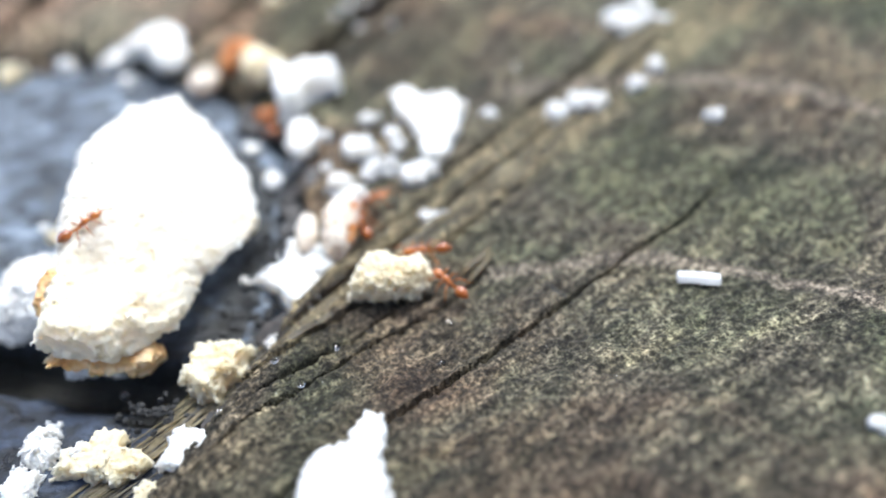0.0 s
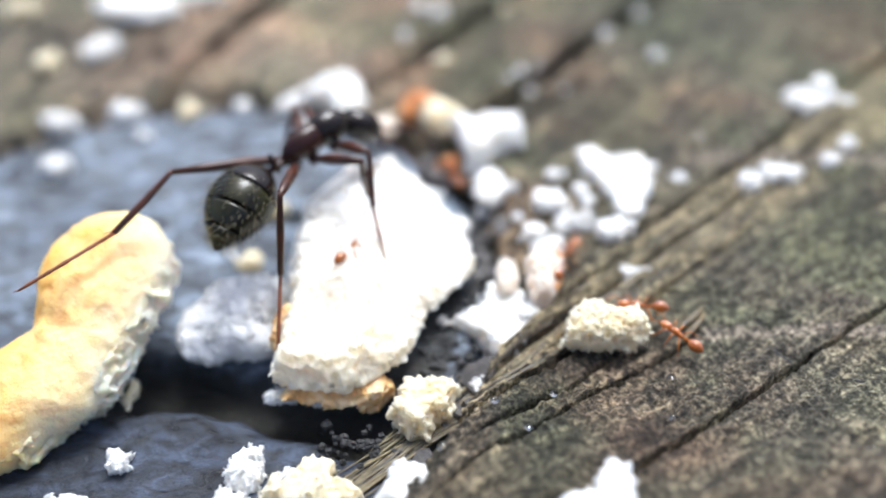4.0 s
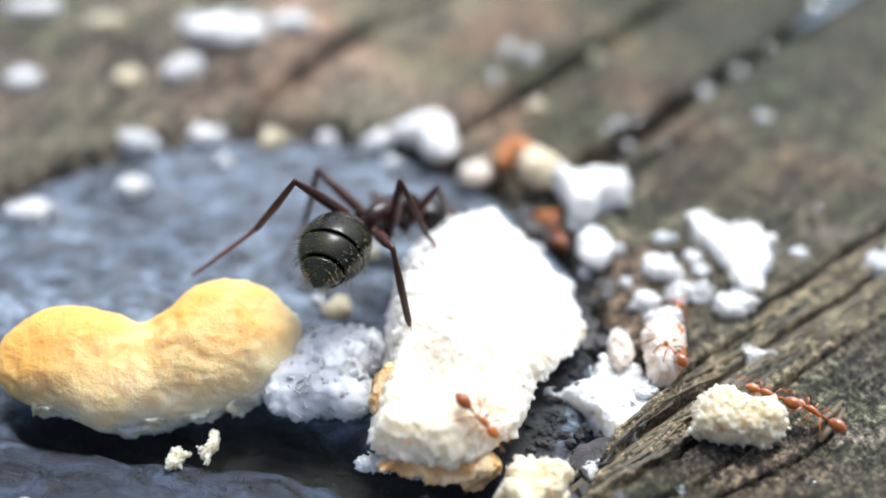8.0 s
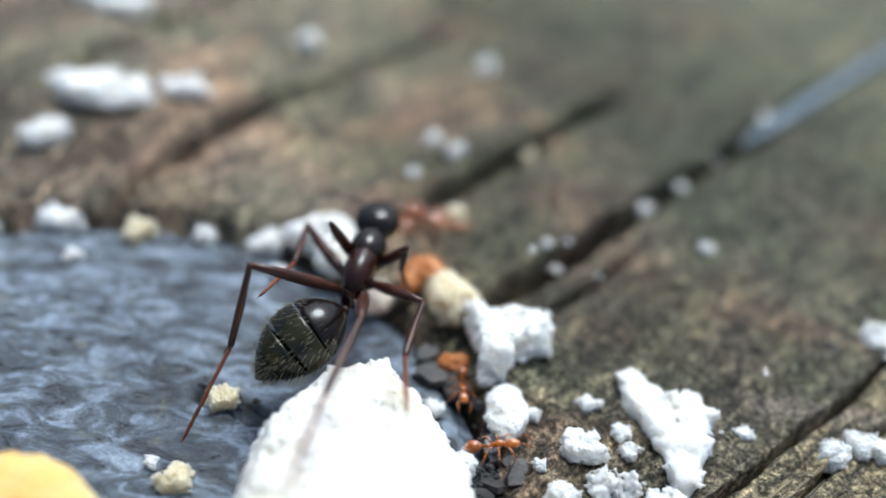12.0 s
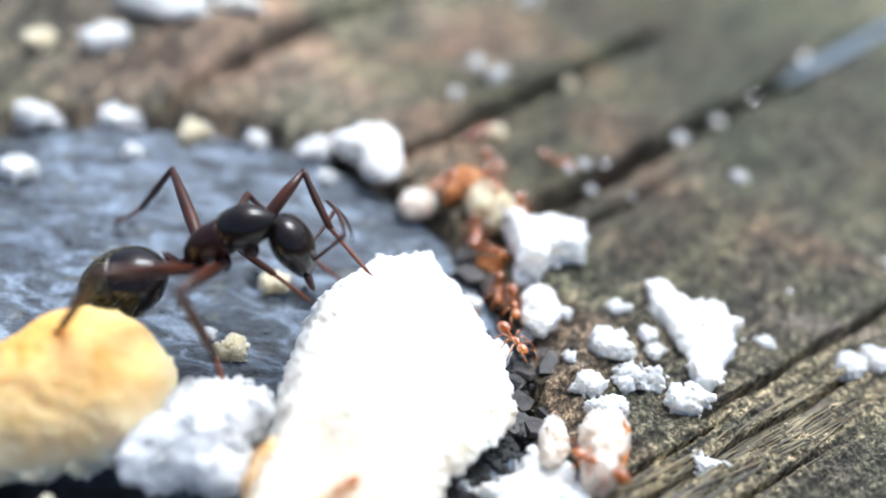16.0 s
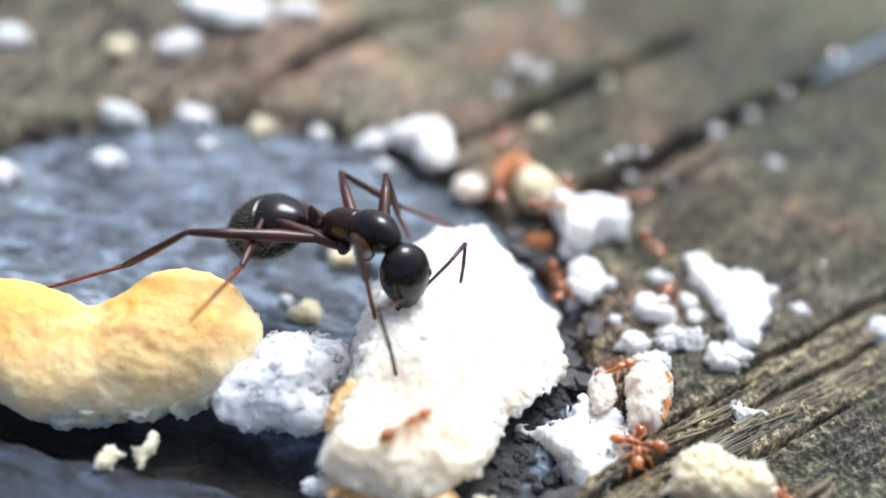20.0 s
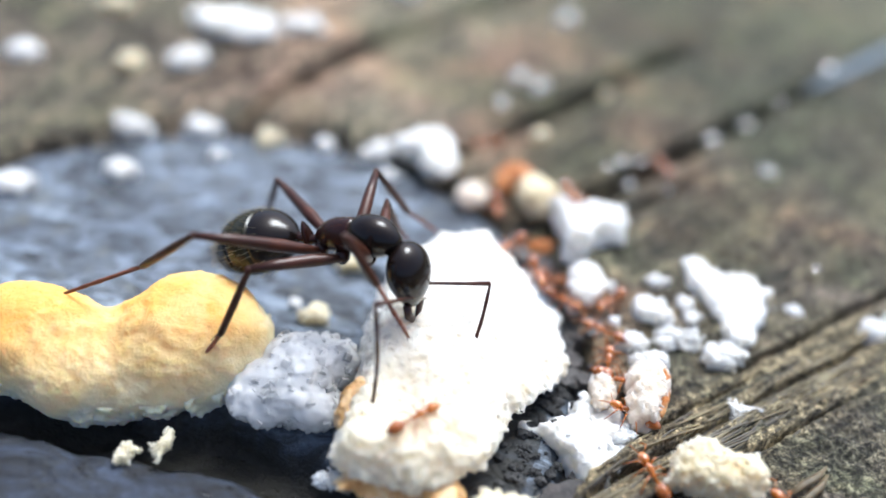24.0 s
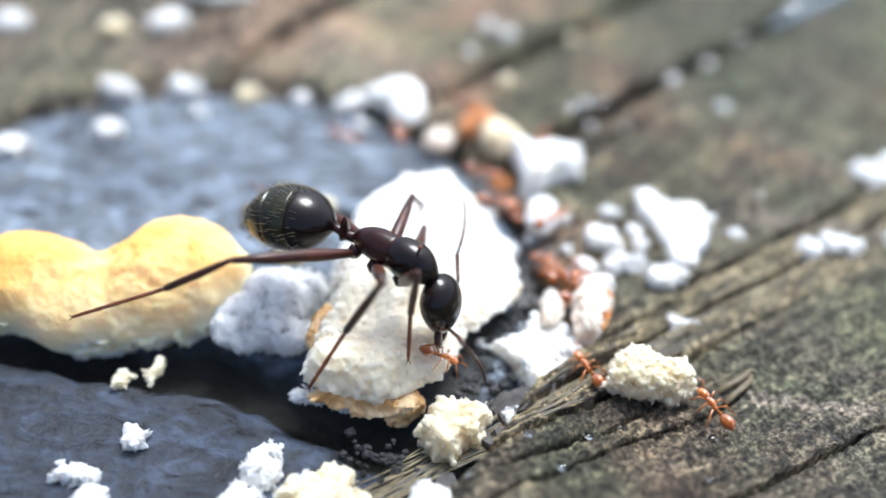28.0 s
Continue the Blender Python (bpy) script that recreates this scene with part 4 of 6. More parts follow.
def build_thread(name, ends, radius, seed, label):
    """A thin fibre lying on the wood through given places."""
    pts, radii = [], []
    for (x0, y0), (x1, y1) in zip(ends, ends[1:]):
        for k in range(12):
            u = k / 12
            x, y = x0 + (x1 - x0) * u, y0 + (y1 - y0) * u
            wob = 0.22 * float(fbm(np.array([[x * 0.7, y * 0.7, seed]]), 3, seed)[0])
            pts.append((x, y + 3 * wob, on_wood(x, y + 3 * wob) + radius * 0.1))
    n = len(pts)
    zs = np.convolve([p[2] for p in pts], np.ones(5) / 5, "same")
    pts = [(p[0], p[1], z if 2 <= i < n - 2 else p[2]) for i, (p, z) in enumerate(zip(pts, zs))]
    radii = [radius * (0.5 + 0.5 * math.sin(math.pi * (i + 0.8) / (n + 0.6))) * random.Random(seed + i).uniform(0.8, 1.2) for i in range(n)]
    tagged(new(name, mesh_of(name, *rings(pts, radii, 8, 0.3), GRIT)), label, "fibre")


build_thread("fibre", [(5.2, 19.4), (5.7, 18.8), (6.6, 18.4)], 0.07, 5, "dark curled fibre lying on wood")
build_thread("fibre", [(7.3, 17.8), (8.4, 17.4)], 0.06, 6, "dark short fibre lying on wood")

def build_fibres():
    """Torn fibres along the edge where the wood broke away: straw-coloured above dark ones, all along the grain."""
    rnd = random.Random(51)
    for name, mat, count, label in (("wood_fibres", STRAW, 170, "straw-coloured torn wood fibres along the broken edge"), ("dark_fibres", DARK_FIBRE, 90, "dark brown wood fibres along the broken edge")):
        shapes, lines = [], []
        for _ in range(count):
            across, r0, long = rnd.gauss(55.5 if mat is STRAW else 55.2, 0.5), rnd.uniform(57, 80), rnd.uniform(1.5, 5.0)
            lean, lift = rnd.uniform(-0.006, 0.006), rnd.uniform(-0.03, 0.04)
            k = np.arange(6) / 5
            r, w = r0 + long * k, across / 75.0 + lean * k
            x, y = FAN[0] + r * np.cos(w), FAN[1] + r * np.sin(w)
            lines.append((x, y, lift, rnd.uniform(0.02, 0.06)))
        zs = wood_height(np.concatenate([q[0] for q in lines]), np.concatenate([q[1] for q in lines])).reshape(-1, 6)
        for (x, y, lift, thick), z in zip(lines, zs):
            z = np.convolve([z[0], *z, z[-1]], [0.3, 0.4, 0.3], "valid")
            pts = [(x[k], y[k], max(z[k], -0.5) + 0.01 + lift * k / 5) for k in range(6)]
            shapes.append(rings(pts, [thick * u for u in (0.35, 0.9, 1.0, 1.0, 0.8, 0.2)], 5, 0.6))
        tagged(new(name, mesh_of(name, *joined(*shapes), mat)), label, "fibres", kind="stuff")
    v, f = rings([(0, 0, 0), (0.55, 0.08, 0.04), (1.15, 0.08, 0.1), (1.7, 0.22, 0.16)], [0.09, 0.14, 0.13, 0.04], 7, 0.7)
    for x, y, turn in ((2.1, 20.0, 36), (2.3, 19.6, 44)):
        one = tagged(new("splinter", mesh_of("splinter", v, f, STRAW)), "golden splinter torn up from the wood", "splinter")
        one.matrix_basis = at(x, y, on_wood(x, y) + 0.18, 0, -4, turn)


build_fibres()
DEW_SPOTS = ((-2.5, 17.0, 0.16), (-6.1, 14.3, 0.18), (-4.5, 16.2, 0.15), (1.3, 15.7, 0.14), (6.9, 14.4, 0.12), (1.6, 17.7, 0.18), (-1.4, 17.7, 0.12), (-4.6, 20.1, 0.13), (-3.4, 15.0, 0.13),
             (16.2, 63.6, 0.4), (11.5, 58.9, 0.3), (7.2, 52.5, 0.2), (-3.9, 39.6, 0.25), (-2.2, 40.6, 0.2), (8.8, 35.4, 0.2), (5.5, 33.2, 0.16))
for x, y, r in DEW_SPOTS:
    d, f = ico(3)
    drop = new("dew_drop", mesh_of("dew_drop", np.where(d[:, 2:] < 0, d * [1, 1, 0.3], d * [1, 1, 0.75]) * r, f, DEW))
    drop.matrix_basis = at(x, y, max(on_wood(x, y), on_wood(x + r, y), on_wood(x, y + r), on_wood(x - r, y), -0.4) + 0.1 * r)
    tagged(drop, "clear drop of dew on weathered wood", "dew drop", "drops of dew")


def build_wet_split():
    """Water standing in the long split, far off."""
    pts, radii = [], []
    for k in range(40):
        r = 104 + k * 0.9
        a = radians(52.1)
        pts.append((FAN[0] + r * math.cos(a), FAN[1] + r * math.sin(a), -0.1))
        radii.append((0.45 + 0.4 * float(noise3(np.array([[r * 0.35, 0, 0]]), 3)[0])) * min(1, (k + 1) / 8))
    water, n, l, b = material("still_water", 0.06, spec=0.8)
    b.inputs["Base Color"].default_value = (0.10, 0.13, 0.15, 1)
    bump(n, l, b, tex(n, l, coords(n, l), 1.2, 3, 0.5), 0.05, 0.5)
    tagged(new("water", mesh_of("water", *rings(pts, radii, 10, 0.25), water)), "bluish water standing in a split", "water", kind="structure")


build_wet_split()

# flat chips of dark rust and soil along the plate's rim
CHIP, chip_nodes, chip_links, chip_shader = material("dark_chip", 0.6)
chip_links.new(ramp(chip_nodes, chip_links, tex(chip_nodes, chip_links, coords(chip_nodes, chip_links), 1.4, 5, 0.7), [(0.35, (0.018, 0.017, 0.018)), (0.65, (0.085, 0.075, 0.07))]), chip_shader.inputs["Base Color"])
bump(chip_nodes, chip_links, chip_shader, tex(chip_nodes, chip_links, coords(chip_nodes, chip_links), 3.0, 4, 0.7), 0.08, 0.8)
rnd = random.Random(77)
for n in range(46):
    turn = radians(rnd.uniform(-32, 44)) if n < 36 else radians(rnd.uniform(50, 130))
    r = DISC_R + rnd.uniform(-0.7, 0.9)
    x, y = DISC_MID[0] + r * math.cos(turn), DISC_MID[1] + r * math.sin(turn)
    s = rnd.uniform(0.35, 0.85)
    outline = []
    for k in range(6):
        w = k * 1.047 + rnd.uniform(-0.35, 0.35)
        outline.append((s * rnd.uniform(0.6, 1.1) * math.cos(w), s * rnd.uniform(0.5, 0.9) * math.sin(w)))
    thick = rnd.uniform(0.12, 0.3)
    v = [(a, b, 0) for a, b in outline] + [(a * 0.92, b * 0.92, thick) for a, b in outline]
    f = [[5, 4, 3, 2, 1, 0], [6, 7, 8, 9, 10, 11]] + [[k, (k + 1) % 6, 6 + (k + 1) % 6, 6 + k] for k in range(6)]
    flake = new("dark_chip", mesh_of("dark_chip", v, f, CHIP, False))
    flake.matrix_basis = at(x, y, rnd.uniform(-0.75, -0.45), rnd.uniform(-22, 22), rnd.uniform(-22, 22), math.degrees(turn) + rnd.uniform(-40, 40))
    tagged(flake, "dark cracked chip wedged at the plate's rim", "chip", "chips round the plate")

# ---- the lump that two small ants hold ----
def build_lump():
    outline = [(-1.7, -0.6), (-1.2, 0.6), (-0.2, 1.2), (0.5, 0.7), (1.4, 0.7), (1.7, -0.3), (1.0, -1.0), (-0.7, -0.8)]
    v, f = torn_flake(outline, 1.25, 0.055, 88, 0.11, 0.35, 0.5, wave=0.8)
    return tagged(new("bread_crumb", mesh_of("bread_crumb", v, f, CREAM_CRUMB)), "cream-coloured crumb held by small amber ants", "crumb")


# ---- the large black ant: its waist is the origin, x ahead, z up ----
FEMUR, SHIN = {"F": 2.6, "M": 3.2, "H": 4.5}, {"F": 2.1, "M": 2.7, "H": 3.0}
FOOT = {"F": 2.0, "M": 2.6, "H": 3.6}
HIP = {"F": (3.05, 0.38, -0.42), "M": (2.0, 0.40, -0.45), "H": (1.15, 0.36, -0.30)}
NECK = (4.05, 0.0, 0.05)
FEELER, SCAPE = (1.75, 0.42, 0.35), 2.15


def spindle(length, marks, sides=16, flat=1.0, bow=0.0):
    """A body along x: marks are (part of the length, half width, lift)."""
    return rings([(length * u, 0, z) for u, r, z in marks], [r for u, r, z in marks], sides, flat)


def smooth_marks(marks, n):
    """More marks on a smooth line through those given."""
    m = np.array(marks)
    u = np.linspace(0, 1, n)
    k = np.linspace(0, 1, len(m))
    out = []
    for c in range(m.shape[1]):
        slopes = np.gradient(m[:, c], k)
        i = np.clip(np.searchsorted(k, u) - 1, 0, len(k) - 2)
        h = k[i + 1] - k[i]
        s = (u - k[i]) / h
        out.append((2 * s**3 - 3 * s**2 + 1) * m[i, c] + (s**3 - 2 * s**2 + s) * h * slopes[i] + (3 * s**2 - 2 * s**3) * m[i + 1, c] + (s**3 - s**2) * h * slopes[i + 1])
    return [tuple(r) for r in np.stack(out, 1)]


def hairs(count, spots, length, seed, thick=0.009):
    """Short stiff hairs, thin three-sided spikes on given roots and ways."""
    rnd = random.Random(seed)
    shapes = []
    for _ in range(count):
        p, way = spots(rnd)
        tip = Vector(p) + Vector(way).normalized() * length * rnd.uniform(0.6, 1.2)
        shapes.append(rings([p, tip], [thick, thick * 0.3], 3))
    return joined(*shapes)


def build_black_ant():
    ant = tagged(new("black_ant"), "large glossy black ant with dark brown legs", "ant")
    marks = smooth_marks([(0.20, 0.16, 0.02), (0.28, 0.40, 0.10), (0.42, 0.55, 0.22), (0.60, 0.55, 0.26)], 14)
    piece("thorax", mesh_of("thorax", *spindle(4.2, marks, 20, 1.12), DARK_RED_SHELL), ant, None, "dark reddish-black arched thorax")
    marks = smooth_marks([(0.585, 0.55, 0.25), (0.68, 0.68, 0.29), (0.80, 0.68, 0.25), (0.91, 0.46, 0.12), (0.975, 0.22, 0.04)], 16)
    piece("pronotum", mesh_of("pronotum", *spindle(4.2, marks, 20, 1.05), BLACK_SHELL), ant, None, "domed black front of the thorax")
    node = smooth_marks([(0, 0.30, 0), (0.4, 0.26, 0), (0.75, 0.17, 0), (1.0, 0.03, 0)], 8)
    v, f = spindle(0.85, node, 12, 0.6)
    v = np.stack([0.42 - v[:, 2] * 0.8 - 0.1 * v[:, 0], v[:, 1], v[:, 0] - 0.2], 1)
    piece("petiole", mesh_of("petiole", v, f, DARK_RED_SHELL), ant, None, "small upright waist scale")
    v, f = rings([(0.95, 0, 0.0), (0.5, 0, -0.1), (0.1, 0, -0.05), (-0.1, 0, 0)], [0.2, 0.17, 0.16, 0.2], 10)
    piece("waist", mesh_of("waist", v, f, DARK_RED_SHELL), ant)
    # gaster, in overlapping rings
    whole = [(0.0, 0.16, 0.0), (0.08, 0.62, 0.05), (0.22, 1.08, 0.10), (0.42, 1.27, 0.12), (0.60, 1.20, 0.06), (0.76, 0.92, -0.06), (0.90, 0.48, -0.20), (1.0, 0.05, -0.30)]
    fine_marks = smooth_marks(whole, 60)
    gaster = None
    for k, (a, b) in enumerate(((0.0, 0.36), (0.355, 0.60), (0.595, 0.80), (0.795, 1.0))):
        seg = [(u, r * (1.0 - 0.006 * k), z) for u, r, z in fine_marks if a - 1e-6 <= u <= b]
        seg = seg + [(seg[-1][0] + 0.004, seg[-1][1] * 0.975, seg[-1][2])] if k < 3 else seg
        v, f = spindle(3.8, seg, 28, 0.90)
        v[:, 0] *= -1
        me = mesh_of("gaster" if k == 0 else "gaster_ring", v, [q[::-1] for q in f], BLACK_SHELL if k < 1 else OLIVE_SHELL)
        if k == 0:
            gaster = piece("gaster", me, ant, None, "glossy black abdomen with olive rear rings")
        else:
            piece("gaster_ring", me, gaster)

    def rear(rnd):
        i = rnd.randrange(18, 56)
        u, r, z = fine_marks[i]
        a = rnd.uniform(0, 6.283)
        return (-3.8 * u, r * math.cos(a), z + 0.89 * r * math.sin(a)), (-0.9 - u, math.cos(a), math.sin(a))
    piece("hairs", mesh_of("hairs", *hairs(480, rear, 0.30, 5, 0.0095), HAIR), gaster, None, "pale bristly hairs")
    # head
    head_marks = smooth_marks([(0.0, 0.18, 0.0), (0.10, 0.62, 0.05), (0.28, 0.92, 0.10), (0.50, 0.98, 0.08), (0.72, 0.82, 0.02), (0.90, 0.56, -0.06), (1.0, 0.36, -0.10)], 26)
    head = piece("head", mesh_of("head", *spindle(2.25, [(u, r * 0.93, z) for u, r, z in head_marks], 24, 0.76), BLACK_SHELL), ant, at(*NECK), "glossy black heart-shaped head")
    for s in (1, -1):
        d, f = ico(3)
        piece("eye", mesh_of("eye", d * [0.22, 0.10, 0.2] + [1.25, 0.745 * s, 0.30], f, EYE_SHELL), head)
        v, f = rings([(2.15, 0.38 * s, -0.08), (2.55, 0.42 * s, -0.12), (2.85, 0.20 * s, -0.16), (2.95, -0.02 * s, -0.18)], [0.20, 0.2, 0.14, 0.03], 8, 0.6)
        piece("mandible", mesh_of("mandible", v, f, LEG_SHELL), head, None, "dark reddish jaw")
    feelers = {}
    for side, s in (("L", 1), ("R", -1)):
        v, f = rings([(0, 0, 0), (0.15, 0, 0), (1.2, 0, 0.06), (2.15, 0, 0)], [0.09, 0.055, 0.065, 0.085], 8)
        scape = piece("antenna_base", mesh_of("antenna_base", v, f, LEG_SHELL), head, at(*FEELER[:1], FEELER[1] * s, FEELER[2]))
        pts = [(0.327 * i, 0, 0.16 * math.sin(i * 0.285)) for i in range(12)]
        beads = [r for i in range(12) for r in [0.062 if i % 2 else 0.072]]
        v, f = rings(pts, [0.05, *beads[1:-1], 0.03], 8)
        whip = piece("antenna_whip", mesh_of("antenna_whip", v, f, LEG_SHELL), head, at(3.0, 1.2 * s, 0.8))
        feelers[side] = (scape, whip)
    legs = {}
    for side, s in (("L", 1), ("R", -1)):
        for row in "FMH":
            a, b, c = FEMUR[row], SHIN[row], FOOT[row]
            hx, hy, hz = HIP[row]
            v, f = rings([(0, 0, 0), (0.3 * s * 0, 0.16 * s, -0.14), (0.1, 0.30 * s, -0.2)], [0.24, 0.27, 0.16], 10)
            piece("coxa", mesh_of("coxa", v + [hx - 0.05, (hy - 0.16) * s, hz + 0.16], f, DARK_RED_SHELL), ant)
            v, f = rings([(0, 0, 0), (0.18, 0, 0.02), (a * 0.35, 0, 0.05), (a * 0.7, 0, 0.03), (a - 0.05, 0, 0)], [0.12, 0.15, 0.23, 0.19, 0.11], 10)
            upper = piece("leg", mesh_of("leg", v, f, LEG_SHELL), ant, at(hx, hy * s, hz))
            v, f = joined(rings([(-0.06, 0, 0), (0.1, 0, 0), (b * 0.5, 0, 0.02), (b - 0.1, 0, 0), (b, 0, 0)], [0.10, 0.10, 0.14, 0.12, 0.09], 8),
                          rings([(b - 0.1, 0, -0.06), (b + 0.25, 0, -0.24)], [0.035, 0.008], 5))
            shin = piece("shin", mesh_of("shin", v, f, LEG_SHELL), upper, None, "thin brown shin")
            pts = [(c * u, 0, 0) for u in (0, 0.48, 0.5, 0.66, 0.68, 0.80, 0.82, 0.92, 1.0)]
            v, f = joined(rings(pts, [0.075, 0.068, 0.085, 0.062, 0.078, 0.055, 0.07, 0.06, 0.04], 7), rings([(c - 0.05, 0, 0), (c + 0.12, 0.09, -0.05)], [0.03, 0.008], 5), rings([(c - 0.05, 0, 0), (c + 0.12, -0.09, -0.05)], [0.03, 0.008], 5))
            foot = piece("foot", mesh_of("foot", v, f, FOOT_SHELL), upper, None, "rust-brown jointed foot")
            legs[side + row] = (upper, shin, foot)
    return ant, gaster, head, feelers, legs


def basis(x, z):
    """A turn whose x axis lies along x and whose z axis lies near z."""
    x = x.normalized()
    y = z.cross(x).normalized()
    z = x.cross(y)
    return Matrix((x, y, z)).transposed().to_4x4()


def bend_leg(key, hip_to_foot, swing):
    """The poses of thigh, shin and foot in their parents' spaces, for a foot at a place seen from the hip; swing turns the knee round that line."""
    row, side = key[1], 1 if key[0] == "L" else -1
    a, b, c = FEMUR[row], SHIN[row], FOOT[row]
    flex = radians(16)
    tip = Vector((b + c * math.cos(flex), 0, -c * math.sin(flex)))
    low = tip.length
    way = Vector(hip_to_foot)
    far = min(max(way.length, abs(a - low) + 0.3), a + low - 0.05)
    way.normalize()
    lift = Vector((0, 0.35 * side, 1))
    up = Matrix.Rotation(radians(swing), 3, way) @ (lift - way * lift.dot(way)).normalized()
    cosine = (a * a + far * far - low * low) / (2 * a * far)
    sine = math.sqrt(max(0, 1 - cosine * cosine))
    knee = (way * cosine + up * sine) * a
    thigh = basis(knee, up)
    down = way * far - knee
    shin = basis(down, down.cross(up.cross(way)) * -1) @ Matrix.Rotation(-math.atan2(-tip.z, tip.x), 4, "Y")
    rel = thigh.inverted() @ Matrix.Translation(knee) @ shin
    toe = rel @ Matrix.Translation((b, 0, 0)) @ Matrix.Rotation(flex, 4, "Y")
    hx, hy, hz = HIP[row]
    return Matrix.Translation((hx, hy * side, hz)) @ thigh, rel, toe


def scaled(m):
    m = m.copy()
    m.translation *= MM
    return m


# ---- small amber ants ----
def build_amber_ant():
    """About two millimetres long; its middle is the origin, x ahead."""
    def small(name, v, f, mat):
        return mesh_of(name, np.asarray(v) * 0.9, f, mat)
    ant = tagged(new("amber_ant"), "tiny amber-red ant walking on white bread", "ant", "small amber ants")
    piece("thorax", small("thorax", *spindle(0.62, smooth_marks([(-0.5, 0.06, 0.0), (-0.2, 0.10, 0.02), (0.15, 0.135, 0.06), (0.5, 0.06, 0.02)], 10), 10), RED_SHELL), ant)
    d, f = ico(2)
    piece("waist", small("waist", np.concatenate([d * [0.07, 0.06, 0.09] + [-0.40, 0, 0.0], d * [0.07, 0.07, 0.09] + [-0.52, 0, 0.02]]), f + [[i + len(d) for i in q] for q in f], RED_SHELL), ant)
    v, f = spindle(0.72, smooth_marks([(0, 0.06, 0), (0.2, 0.20, 0.02), (0.5, 0.26, 0.03), (0.8, 0.18, 0.0), (1, 0.02, -0.03)], 14), 14, 0.9)
    v[:, 0] = -0.57 - v[:, 0]
    piece("gaster", small("gaster", v, [q[::-1] for q in f], DARK_AMBER), ant, None, "shiny dark amber abdomen")
    v, f = spindle(0.52, smooth_marks([(0, 0.08, 0), (0.25, 0.19, 0.02), (0.6, 0.20, 0.0), (0.9, 0.12, -0.02), (1, 0.05, -0.03)], 12), 12, 0.8)
    piece("head", small("head", v + [0.30, 0, 0.0], f, RED_SHELL), ant)
    for s in (1, -1):
        v, f = joined(rings([(0.72, 0.08 * s, 0.05), (0.95, 0.28 * s, 0.18)], [0.018, 0.02], 5), rings([(0.95, 0.28 * s, 0.18), (1.12, 0.26 * s, 0.06), (1.26, 0.20 * s, -0.08)], [0.018, 0.024, 0.03], 5))
        piece("antenna", small("antenna", v, f, RED_SHELL), ant)
        for x, out in ((0.20, 0.35), (0.0, 0.0), (-0.18, -0.4)):
            v, f = rings([(x, 0.06 * s, -0.02), (x + out * 0.5, 0.34 * s, 0.16), (x + out, 0.58 * s, -0.12), (x + out * 1.35, 0.74 * s, -0.27)], [0.03, 0.035, 0.022, 0.012], 5)
            piece("leg", small("leg", v, f, RED_SHELL), ant)
    return ant


